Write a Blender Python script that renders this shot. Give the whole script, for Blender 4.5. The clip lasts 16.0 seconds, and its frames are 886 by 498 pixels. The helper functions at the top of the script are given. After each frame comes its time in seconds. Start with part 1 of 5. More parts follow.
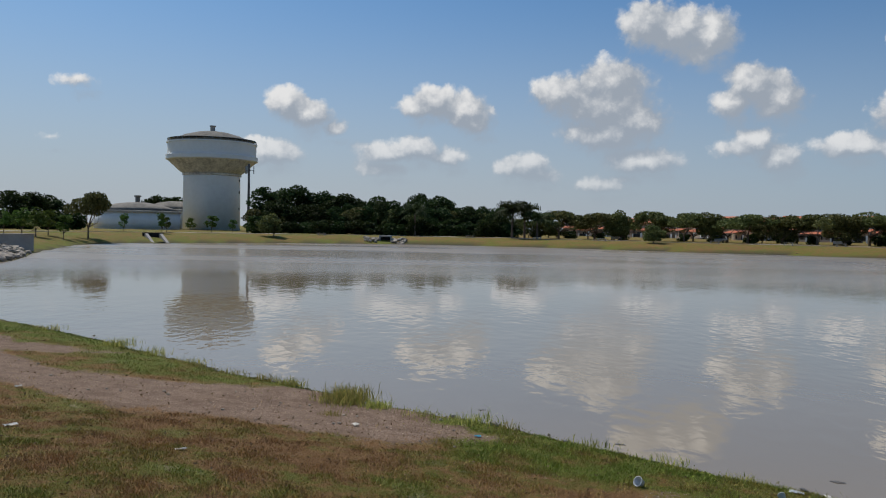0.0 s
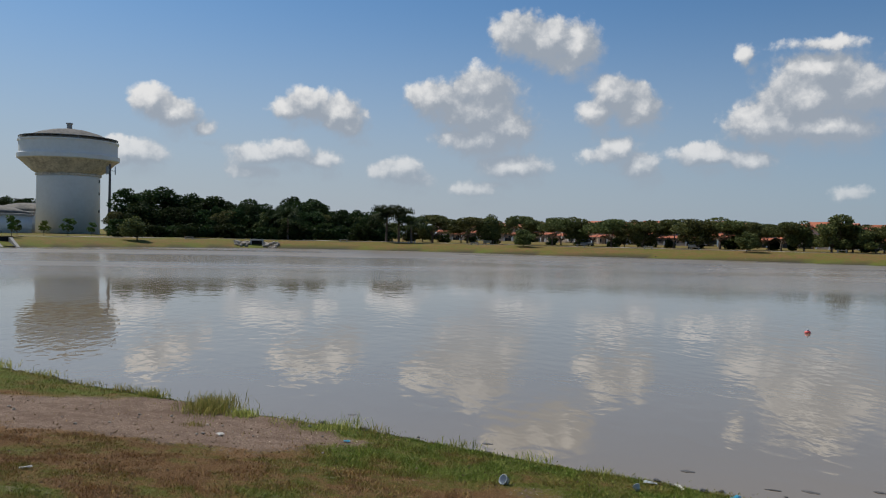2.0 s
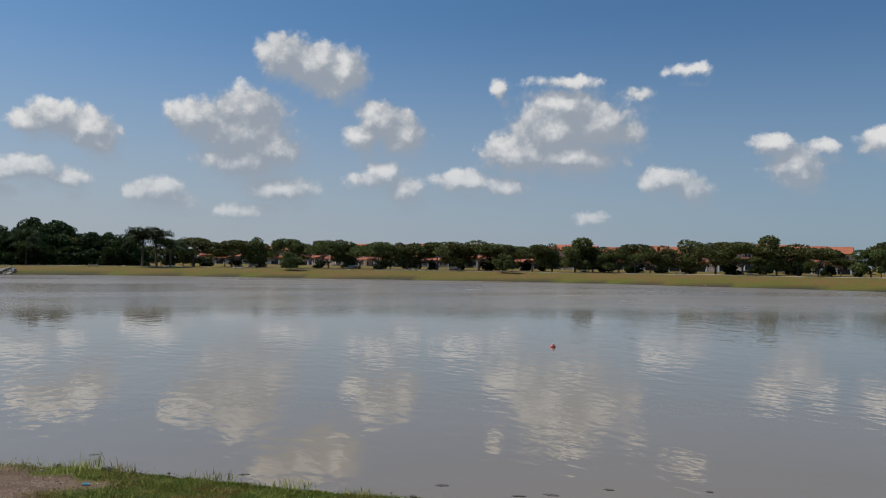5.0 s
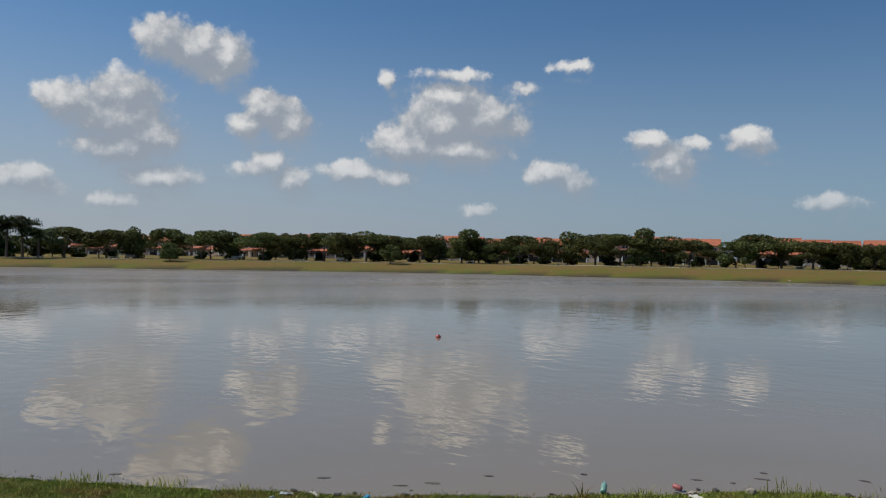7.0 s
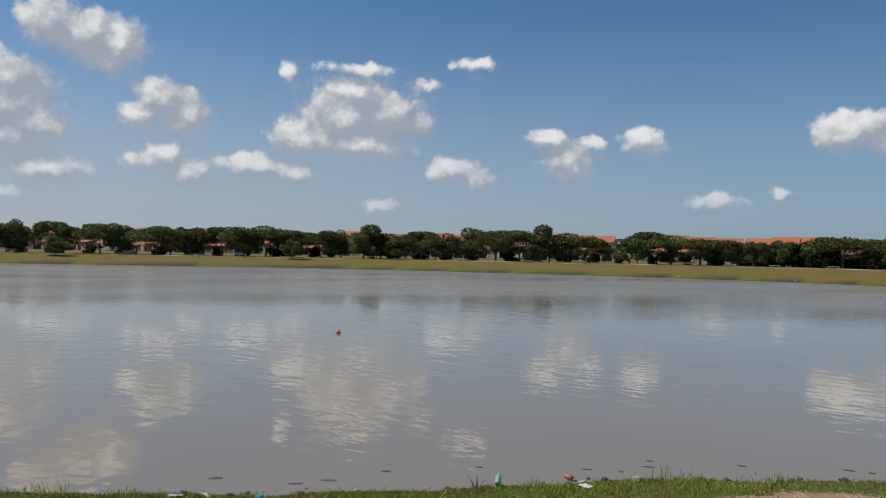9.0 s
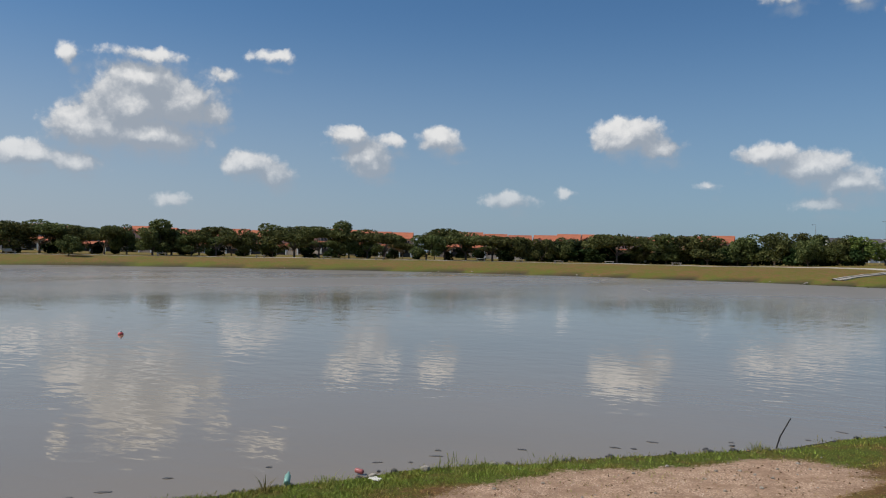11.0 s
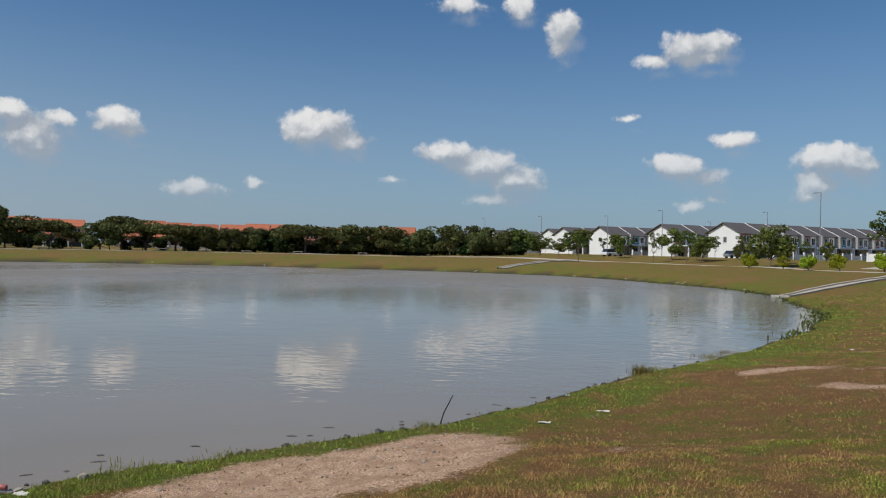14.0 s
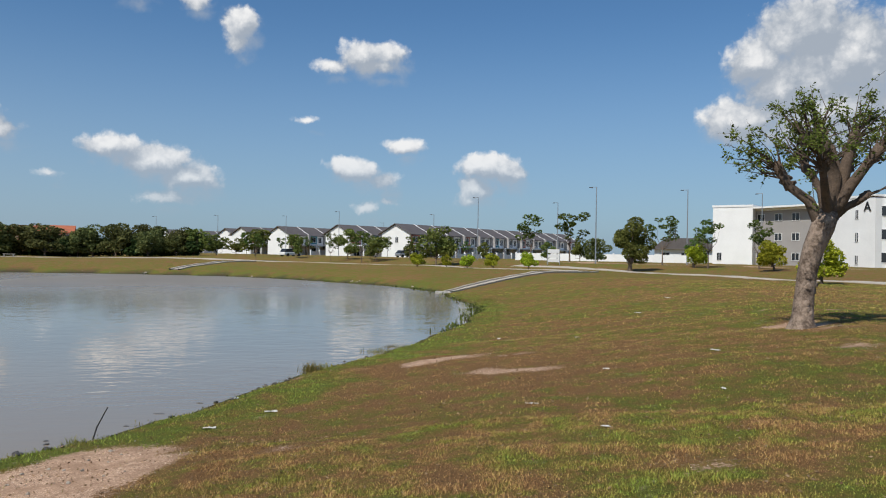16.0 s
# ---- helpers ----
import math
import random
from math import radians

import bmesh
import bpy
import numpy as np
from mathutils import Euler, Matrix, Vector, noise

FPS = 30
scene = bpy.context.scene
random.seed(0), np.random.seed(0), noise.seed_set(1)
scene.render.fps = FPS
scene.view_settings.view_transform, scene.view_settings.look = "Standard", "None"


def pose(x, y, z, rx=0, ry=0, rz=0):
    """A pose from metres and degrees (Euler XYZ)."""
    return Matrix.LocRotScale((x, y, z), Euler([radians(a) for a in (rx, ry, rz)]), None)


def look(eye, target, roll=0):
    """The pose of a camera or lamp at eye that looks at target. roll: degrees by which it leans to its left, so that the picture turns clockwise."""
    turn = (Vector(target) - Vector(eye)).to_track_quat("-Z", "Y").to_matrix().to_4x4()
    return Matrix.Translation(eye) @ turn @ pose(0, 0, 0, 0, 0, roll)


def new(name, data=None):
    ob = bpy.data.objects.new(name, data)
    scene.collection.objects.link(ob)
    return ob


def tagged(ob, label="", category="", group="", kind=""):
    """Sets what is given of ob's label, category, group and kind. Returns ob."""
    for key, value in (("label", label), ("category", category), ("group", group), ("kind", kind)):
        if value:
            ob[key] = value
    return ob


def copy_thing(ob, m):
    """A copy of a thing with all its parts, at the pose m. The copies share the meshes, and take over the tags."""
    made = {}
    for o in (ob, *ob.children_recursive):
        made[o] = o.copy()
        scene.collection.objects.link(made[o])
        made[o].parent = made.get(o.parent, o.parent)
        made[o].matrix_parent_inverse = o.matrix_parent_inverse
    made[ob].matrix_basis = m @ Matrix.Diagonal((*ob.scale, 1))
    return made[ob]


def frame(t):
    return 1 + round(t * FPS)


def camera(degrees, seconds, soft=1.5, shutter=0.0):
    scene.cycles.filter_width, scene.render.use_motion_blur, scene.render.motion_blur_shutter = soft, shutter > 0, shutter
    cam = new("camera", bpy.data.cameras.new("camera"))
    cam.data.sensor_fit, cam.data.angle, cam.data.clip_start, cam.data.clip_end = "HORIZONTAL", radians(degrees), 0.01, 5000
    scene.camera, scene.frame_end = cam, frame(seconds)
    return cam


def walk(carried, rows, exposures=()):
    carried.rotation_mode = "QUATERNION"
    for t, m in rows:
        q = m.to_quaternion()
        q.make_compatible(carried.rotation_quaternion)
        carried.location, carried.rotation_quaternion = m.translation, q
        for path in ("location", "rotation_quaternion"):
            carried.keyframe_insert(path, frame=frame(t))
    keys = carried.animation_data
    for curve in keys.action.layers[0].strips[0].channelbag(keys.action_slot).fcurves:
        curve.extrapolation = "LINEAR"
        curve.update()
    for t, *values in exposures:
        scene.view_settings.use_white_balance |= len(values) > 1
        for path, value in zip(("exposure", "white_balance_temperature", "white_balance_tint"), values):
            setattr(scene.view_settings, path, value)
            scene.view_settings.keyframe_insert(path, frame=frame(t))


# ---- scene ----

# Lens and path: a slow turn on the spot, the camera held at arm's length.
cam = camera(57.8, 16.0, soft=1.1)
ROWS = [
    (0.0, 0.000, 0.000, 3.0, 88.61, -1.17, -0.09),
    (0.5, 0.019, -0.000, 3.0, 88.69, -1.29, -2.32),
    (1.0, 0.054, -0.003, 3.0, 88.75, -2.03, -6.31),
    (1.5, 0.065, -0.004, 3.0, 88.89, -1.94, -7.58),
    (2.0, 0.078, -0.006, 3.0, 89.07, -1.22, -9.02),
    (2.5, 0.105, -0.011, 3.0, 89.15, -0.84, -12.16),
    (3.0, 0.126, -0.016, 3.0, 89.32, -1.26, -14.59),
    (3.5, 0.156, -0.025, 3.0, 90.75, -1.04, -18.22),
    (6.0, 0.238, -0.060, 3.0, 90.64, -0.86, -28.40),
    (6.5, 0.253, -0.069, 3.0, 90.59, -0.81, -30.37),
    (7.0, 0.276, -0.083, 3.0, 90.47, -0.86, -33.46),
    (7.5, 0.293, -0.095, 3.0, 90.46, -0.91, -35.78),
    (8.0, 0.305, -0.103, 3.0, 90.41, -1.05, -37.42),
    (10.5, 0.382, -0.177, 3.0, 90.28, -1.00, -49.77),
    (11.0, 0.408, -0.211, 3.0, 90.26, -1.04, -54.64),
    (11.5, 0.422, -0.232, 3.0, 89.83, -1.10, -57.52),
    (12.0, 0.439, -0.260, 3.0, 89.89, -1.41, -61.30),
    (12.5, 0.452, -0.286, 3.0, 89.85, -1.45, -64.63),
    (13.0, 0.463, -0.311, 3.0, 89.87, -1.35, -67.78),
    (13.5, 0.477, -0.349, 3.0, 89.92, -1.38, -72.41),
    (14.0, 0.486, -0.384, 3.0, 89.98, -1.20, -76.53),
    (14.5, 0.496, -0.433, 3.0, 90.13, -1.66, -82.34),
    (15.0, 0.500, -0.483, 3.0, 91.02, -2.53, -88.12),
    (15.5, 0.499, -0.524, 3.0, 91.18, -3.18, -92.77),
    (16.0, 0.494, -0.579, 3.0, 90.42, -1.01, -99.14),
]
walk(cam, [(t, pose(x, y, z, rx, ry, rz)) for t, x, y, z, rx, ry, rz in ROWS], exposures=[(0.0, -0.17), (3.5, -0.22), (7.0, -0.32), (8.0, -0.18), (10.5, -0.16), (13.0, -0.18), (14.5, -0.16), (15.0, 0.0), (16.0, 0.05)])

# ---- sun and sky ----
SUN_AZ, SUN_EL = -42.0, 51.0


def direction(az, el):
    """Unit vector from a bearing (clockwise from +Y) and an elevation, in degrees."""
    a, e = radians(az), radians(el)
    return Vector((math.sin(a) * math.cos(e), math.cos(a) * math.cos(e), math.sin(e)))


def at(az, dist, z=0.0):
    a = radians(az)
    return Vector((math.sin(a) * dist, math.cos(a) * dist, z))


sun = new("sun", bpy.data.lights.new("sun", "SUN"))
sun.data.energy, sun.data.angle, sun.data.color = 4.0, radians(0.6), (1.0, 0.95, 0.87)
sun.matrix_world = look(direction(SUN_AZ, SUN_EL) * 100, (0, 0, 0))

PUFFS = []


def cloud(*puffs):
    """One cumulus cloud out of puffs: bearing, elevation and the two half-widths in degrees."""
    PUFFS.extend((a, e, w * 1.25, h * 1.25) for a, e, w, h in puffs)


cloud((14.0, 14.2, 1.8, 1.6), (16.1, 13.6, 2.3, 1.7), (18.3, 13.3, 1.5, 1.7), (17.4, 12.1, 1.2, 0.7))
cloud((11.7, 10.6, 2.4, 1.4), (8.4, 9.7, 2.4, 1.2), (11.1, 8.7, 3.6, 1.6), (13.1, 7.7, 2.4, 1.2), (11.6, 6.8, 3.0, 1.2), (13.9, 5.0, 2.5, 0.9))
cloud((21.1, 9.9, 1.9, 1.5), (22.5, 9.0, 1.7, 1.3), (19.7, 8.7, 1.5, 0.9))
cloud((21.2, 6.3, 1.3, 0.8), (20.1, 5.8, 1.7, 0.6), (22.6, 5.1, 1.5, 0.9))
cloud((-11.1, 8.7, 1.4, 0.9), (-9.7, 7.9, 1.8, 1.0), (-7.9, 7.0, 1.2, 0.5))
cloud((-0.8, 9.1, 1.8, 1.0), (1.2, 8.5, 2.0, 1.2), (-2.0, 8.6, 1.4, 0.8), (2.1, 7.5, 1.4, 0.8))
cloud((-1.9, 5.7, 1.6, 0.9), (-3.9, 5.4, 2.4, 0.8), (0.1, 5.1, 1.6, 0.7), (-4.3, 4.3, 2.2, 0.6))
cloud((5.7, 4.6, 1.8, 1.0), (6.9, 4.0, 1.2, 0.6), (4.5, 4.4, 1.2, 0.5))
cloud((10.9, 3.4, 2.0, 0.6), (12.8, 3.7, 1.2, 0.4))
cloud((-24.6, 9.1, 1.2, 0.5))
cloud((-26.1, 5.4, 1.0, 0.3))
cloud((-12.2, 5.1, 2.0, 1.0), (-13.3, 5.6, 1.2, 0.5))
cloud((34.0, 11.1, 2.5, 1.2), (33.3, 9.4, 3.5, 1.8), (36.2, 9.7, 2.7, 1.7), (30.6, 7.7, 2.4, 1.4), (34.4, 7.5, 3.5, 1.2), (38.4, 9.1, 1.1, 0.7))
cloud((34.0, 12.7, 2.7, 0.5), (29.4, 12.2, 0.7, 0.7))
cloud((29.9, 5.4, 1.6, 0.7), (26.8, 5.8, 2.2, 0.8))
cloud((42.5, 13.2, 1.8, 0.4), (39.1, 11.8, 0.9, 0.5))
cloud((41.1, 5.9, 1.8, 0.9), (42.6, 5.3, 1.2, 0.9), (39.7, 5.7, 0.8, 0.6))
cloud((47.8, 8.1, 1.4, 0.8), (49.0, 6.8, 1.7, 1.2), (49.7, 6.0, 1.4, 0.8), (50.8, 7.8, 1.0, 0.5))
cloud((54.1, 8.1, 1.5, 0.8), (55.1, 7.4, 1.1, 0.4))
cloud((59.2, 3.7, 1.6, 0.5))
cloud((36.1, 3.3, 1.4, 0.5))
cloud((67.6, 8.4, 2.4, 1.1), (69.5, 7.4, 1.8, 0.7), (66.4, 7.9, 1.4, 0.8))
cloud((59.2, 3.9, 1.5, 0.6), (63.3, 4.3, 0.9, 0.4))
cloud((76.4, 6.9, 2.1, 0.8), (79.1, 6.0, 2.6, 1.1), (81.4, 4.9, 2.2, 0.9), (80.2, 3.5, 1.8, 0.5), (72.8, 4.8, 0.8, 0.4))
cloud((93.1, 13.9, 1.6, 1.0), (95.2, 14.0, 1.4, 0.7), (91.1, 13.0, 1.4, 0.5), (94.2, 13.1, 1.8, 0.5))
cloud((84.7, 15.4, 1.2, 1.1), (84.5, 14.1, 0.7, 0.6), (81.6, 16.8, 1.2, 0.7), (77.2, 16.9, 1.6, 0.6))
cloud((92.8, 5.8, 1.6, 0.9), (94.8, 5.2, 1.4, 0.6), (91.5, 6.2, 0.9, 0.5))
cloud((96.1, 7.7, 1.3, 0.6))
cloud((102.2, 6.3, 2.1, 0.9), (103.6, 5.9, 1.3, 0.9), (101.5, 4.8, 1.5, 0.8), (101.0, 3.9, 1.1, 0.4))
cloud((89.2, 9.3, 1.0, 0.3))
cloud((93.5, 3.3, 0.8, 0.4), (95.2, 3.7, 0.8, 0.3))
cloud((123.2, 14.8, 2.9, 2.2), (125.8, 12.8, 4.3, 2.9), (122.5, 11.4, 3.0, 1.9), (120.1, 13.0, 1.9, 1.5), (119.0, 9.2, 2.3, 1.5), (125.2, 9.4, 5.4, 2.5))

world = bpy.data.worlds.new("sky")
scene.world = world
world.use_nodes = True
wt = world.node_tree
wt.nodes.clear()


def node(tree, kind, inputs=None):
    """A node with its inputs given as values or as sockets to link."""
    n = tree.nodes.new(kind)
    for key, value in (inputs or {}).items():
        socket = n.inputs[key]
        if isinstance(value, bpy.types.NodeSocket):
            tree.links.new(value, socket)
        else:
            socket.default_value = value
    return n


def math_node(tree, op, a, b=0.0, c=0.0):
    n = node(tree, "ShaderNodeMath", {0: a, 1: b, 2: c})
    n.operation = op
    return n.outputs[0]


def smooth(tree, value, low, high, a=0.0, b=1.0):
    """A smooth step of value from low to high, from a to b."""
    n = node(tree, "ShaderNodeMapRange", {0: value, 1: low, 2: high, 3: a, 4: b})
    n.interpolation_type = "SMOOTHSTEP"
    return n.outputs[0]


def vec_node(tree, op, a, b=(0, 0, 0), c=None):
    ins = {0: a, 1: b}
    if c is not None:
        ins[2] = c
    n = node(tree, "ShaderNodeVectorMath", ins)
    n.operation = op
    return n.outputs["Value"] if op in ("LENGTH", "DISTANCE", "DOT_PRODUCT") else n.outputs[0]


def ramp(tree, fac, stops, mode="LINEAR"):
    n = node(tree, "ShaderNodeValToRGB", {0: fac})
    n.color_ramp.interpolation = mode
    e = n.color_ramp.elements
    while len(e) < len(stops):
        e.new(0.5)
    for el, (p, c) in zip(e, stops):
        el.position, el.color = p, (*c, 1.0) if len(c) == 3 else c
    return n.outputs[0]


def mix(tree, fac, a, b, mode="MIX"):
    n = tree.nodes.new("ShaderNodeMix")
    n.data_type, n.blend_type = "RGBA", mode
    for idx, value in ((0, fac), (6, a), (7, b)):
        if isinstance(value, bpy.types.NodeSocket):
            tree.links.new(value, n.inputs[idx])
        else:
            n.inputs[idx].default_value = value if idx == 0 else (*value, 1.0)
    return n.outputs[2]


# The puffs as one field, in degrees of bearing and elevation.
field = bpy.data.node_groups.new("cloud_field", "ShaderNodeTree")
field.interface.new_socket("Place", in_out="INPUT", socket_type="NodeSocketVector")
field.interface.new_socket("Depth", in_out="OUTPUT", socket_type="NodeSocketFloat")
gi, go = field.nodes.new("NodeGroupInput"), field.nodes.new("NodeGroupOutput")
depth = None
for paz, pel, prx, pry in PUFFS:
    sx, sy = 1.0 / prx, 1.0 / pry
    local = vec_node(field, "MULTIPLY_ADD", gi.outputs[0], (sx, sy, 0), (-paz * sx, -pel * sy, 0))
    thick = min(1.0, 0.12 + 0.75 * pry)
    far_off = math_node(field, "MULTIPLY_ADD", vec_node(field, "LENGTH", local), thick, 1.0 - thick)
    depth = far_off if depth is None else math_node(field, "SMOOTH_MIN", depth, far_off, 0.4)
field.links.new(math_node(field, "SUBTRACT", 1.0, depth), go.inputs[0])

way = node(wt, "ShaderNodeTexCoord").outputs["Generated"]
split = node(wt, "ShaderNodeSeparateXYZ", {0: way})
deg = 180 / math.pi
bearing = math_node(wt, "MULTIPLY", math_node(wt, "ARCTAN2", split.outputs[0], split.outputs[1]), deg)
height = math_node(wt, "MULTIPLY", math_node(wt, "ARCSINE", split.outputs[2]), deg)
place = node(wt, "ShaderNodeCombineXYZ", {0: bearing, 1: height, 2: 0.0}).outputs[0]
big = node(wt, "ShaderNodeTexNoise", {"Vector": place, "Scale": 0.55, "Detail": 8.0, "Roughness": 0.62})
fine = node(wt, "ShaderNodeTexNoise", {"Vector": place, "Scale": 1.5, "Detail": 6.0, "Roughness": 0.6})
bend = vec_node(wt, "MULTIPLY_ADD", vec_node(wt, "SUBTRACT", big.outputs["Color"], (0.5, 0.5, 0.5)), (1.25, 1.0, 0), place)


def clump(where):
    g = wt.nodes.new("ShaderNodeGroup")
    g.node_tree = field
    wt.links.new(where, g.inputs[0])
    return g.outputs[0]


deep = clump(bend)
above = clump(vec_node(wt, "ADD", bend, (-0.5, 0.9, 0)))
heap = wt.nodes.new("ShaderNodeTexVoronoi")
heap.feature = "SMOOTH_F1"
wt.links.new(bend, heap.inputs["Vector"])
for key, value in (("Scale", 0.75), ("Detail", 3.0), ("Roughness", 0.55), ("Smoothness", 0.6)):
    heap.inputs[key].default_value = value
billow = math_node(wt, "SUBTRACT", 0.52, heap.outputs["Distance"])
grain = math_node(wt, "ADD", math_node(wt, "MULTIPLY", billow, 0.6), math_node(wt, "MULTIPLY", math_node(wt, "SUBTRACT", fine.outputs[0], 0.5), 0.6))
ragged = math_node(wt, "MULTIPLY_ADD", deep, 1.5, math_node(wt, "MULTIPLY", grain, 0.85))
topness = math_node(wt, "SUBTRACT", deep, above)
crisp = smooth(wt, ragged, -0.22, 0.34)
soft_edge = smooth(wt, ragged, -0.42, 0.55)
top_mask = smooth(wt, topness, -0.35, 0.30)
cover = math_node(wt, "ADD", math_node(wt, "MULTIPLY", crisp, top_mask), math_node(wt, "MULTIPLY", soft_edge, math_node(wt, "SUBTRACT", 1.0, top_mask)))
# thin grey vapour trails below each heap
trail = math_node(wt, "MULTIPLY", smooth(wt, math_node(wt, "MULTIPLY_ADD", grain, 0.7, above), -0.1, 0.75), 0.55)
cover = math_node(wt, "MAXIMUM", cover, trail)
relief = math_node(wt, "ADD", math_node(wt, "MULTIPLY", topness, 0.85), math_node(wt, "MULTIPLY", grain, 0.95))
lit = smooth(wt, relief, -0.42, 0.52)
vapour = mix(wt, lit, (0.36, 0.41, 0.48), (0.86, 0.86, 0.86))
# Low clouds fade into the haze near the skyline.
haze = smooth(wt, height, 0.0, 9.0, 0.62, 0.0)
air = node(wt, "ShaderNodeTexSky")
air.sky_type, air.sun_disc = "NISHITA", False
air.sun_elevation, air.sun_rotation = radians(SUN_EL), radians(SUN_AZ)
air.air_density, air.dust_density, air.ozone_density = 1.0, 0.9, 3.0
SKY = 0.085
blue = vec_node(wt, "SCALE", air.outputs[0])
blue.node.inputs["Scale"].default_value = SKY
veil = math_node(wt, "MULTIPLY", cover, math_node(wt, "SUBTRACT", 1.0, haze))
above_ground = node(wt, "ShaderNodeMapRange", {0: height, 1: -0.5, 2: 0.0, 3: 0.0, 4: 1.0}).outputs[0]
# whitish haze low over the land
blue = vec_node(wt, "MULTIPLY", blue, (0.62, 0.90, 1.10))
sunward = smooth(wt, vec_node(wt, "DOT_PRODUCT", way, tuple(direction(SUN_AZ, 0))), -0.7, 0.95)
murk = math_node(wt, "MULTIPLY", smooth(wt, height, -1.0, 18.0), math_node(wt, "MULTIPLY_ADD", sunward, 0.32, 0.56))
murk.node.inputs[0].links[0].from_node.inputs[3].default_value, murk.node.inputs[0].links[0].from_node.inputs[4].default_value = 1.0, 0.0
blue = mix(wt, murk, blue, mix(wt, sunward, (0.33, 0.43, 0.57), (0.46, 0.495, 0.56)))
sky_colour = mix(wt, math_node(wt, "MULTIPLY", veil, above_ground), blue, vapour)
back = node(wt, "ShaderNodeBackground", {"Color": sky_colour, "Strength": 1.0})
out = node(wt, "ShaderNodeOutputWorld", {"Surface": back.outputs[0]})

# ---- materials ----


def material(name, colour, rough=0.8, metal=0.0, vary=0.25, scale=2.0, fine_scale=25.0, bump=0.2, tint=None, spec=0.4, randomly=0.0):
    """A surface with two scales of variation, in metres, and a fine relief."""
    m = bpy.data.materials.new(name)
    m.use_nodes = True
    t = m.node_tree
    b = t.nodes["Principled BSDF"]
    place = node(t, "ShaderNodeTexCoord").outputs["Object"]
    large = node(t, "ShaderNodeTexNoise", {"Vector": place, "Scale": scale, "Detail": 5.0, "Roughness": 0.6})
    small = node(t, "ShaderNodeTexNoise", {"Vector": place, "Scale": fine_scale, "Detail": 4.0, "Roughness": 0.65})
    other = tint or tuple(c * 0.55 for c in colour)
    shade = smooth(t, math_node(t, "ADD", math_node(t, "MULTIPLY", large.outputs[0], 0.6), math_node(t, "MULTIPLY", small.outputs[0], 0.4)), 0.38, 0.66)
    col = mix(t, math_node(t, "MULTIPLY", shade, vary * 2), colour, other)
    if randomly:
        hue = node(t, "ShaderNodeObjectInfo").outputs["Random"]
        hsv = node(t, "ShaderNodeHueSaturation", {"Value": math_node(t, "MULTIPLY_ADD", hue, randomly * 2, 1 - randomly), "Color": col})
        col = hsv.outputs[0]
    t.links.new(col, b.inputs["Base Color"])
    b.inputs["Roughness"].default_value, b.inputs["Metallic"].default_value = rough, metal
    b.inputs["Specular IOR Level"].default_value = spec
    if bump:
        bn = node(t, "ShaderNodeBump", {"Strength": bump, "Distance": 0.02, "Height": small.outputs[0]})
        t.links.new(bn.outputs[0], b.inputs["Normal"])
    return m


def leaf_material(name, dark, light, through_light=0.25):
    """Foliage: each leaf has its own shade, and lets some light through."""
    m = bpy.data.materials.new(name)
    m.use_nodes = True
    t = m.node_tree
    b = t.nodes["Principled BSDF"]
    rnd = node(t, "ShaderNodeNewGeometry").outputs["Random Per Island"]
    whole = node(t, "ShaderNodeObjectInfo").outputs["Random"]
    col = mix(t, rnd, dark, light)
    hsv = node(t, "ShaderNodeHueSaturation", {"Hue": math_node(t, "MULTIPLY_ADD", whole, 0.05, 0.475), "Value": math_node(t, "MULTIPLY_ADD", whole, 0.5, 0.75), "Color": col})
    t.links.new(hsv.outputs[0], b.inputs["Base Color"])
    b.inputs["Roughness"].default_value = 0.65
    b.inputs["Specular IOR Level"].default_value = 0.1
    glow = node(t, "ShaderNodeBsdfTranslucent", {"Color": hsv.outputs[0]})
    both = node(t, "ShaderNodeMixShader", {0: through_light, 1: b.outputs[0], 2: glow.outputs[0]})
    t.links.new(both.outputs[0], t.nodes["Material Output"].inputs["Surface"])
    return m


CONCRETE = material("weathered_concrete", (0.42, 0.40, 0.37), 0.9, scale=0.35, fine_scale=9, vary=0.3)
PATHWAY = material("pale_path_concrete", (0.50, 0.44, 0.36), 0.9, scale=0.3, fine_scale=6, vary=0.2)
TOWER_WHITE = material("tower_white_paint", (0.84, 0.85, 0.85), 0.7, scale=0.12, fine_scale=1.1, vary=0.16, tint=(0.60, 0.60, 0.58))
TOWER_BARE = material("stained_bare_concrete", (0.72, 0.67, 0.59), 0.95, scale=0.3, fine_scale=1.5, vary=0.5, tint=(0.34, 0.31, 0.27))
TOWER_ROOF = material("mossy_roof_concrete", (0.24, 0.22, 0.19), 0.95, scale=0.2, fine_scale=1.2, vary=0.5, tint=(0.10, 0.095, 0.085))
STEEL = material("galvanised_steel", (0.38, 0.39, 0.40), 0.45, metal=0.7, vary=0.15)
MAST = material("dull_mast_steel", (0.16, 0.15, 0.15), 0.6, metal=0.3)
BARK = material("bark", (0.16, 0.12, 0.09), 0.95, scale=3, fine_scale=14, vary=0.4, bump=0.8)
# bark with the crown's shade put into its colour, for the pollard's limbs and twigs
SHADED_BARK = material("shaded_limb_bark", (0.085, 0.062, 0.046), 0.95, scale=4, fine_scale=20, vary=0.4, bump=1.0, tint=(0.17, 0.12, 0.085))
PALE_BARK = material("pale_cracked_bark", (0.33, 0.25, 0.19), 0.95, scale=3.5, fine_scale=16, vary=0.6, bump=1.0, tint=(0.10, 0.07, 0.05))
# the wood's backlit look is put into this darker leaf colour
DARK_LEAF = leaf_material("backlit_dark_leaves", (0.018, 0.032, 0.010), (0.055, 0.085, 0.025))
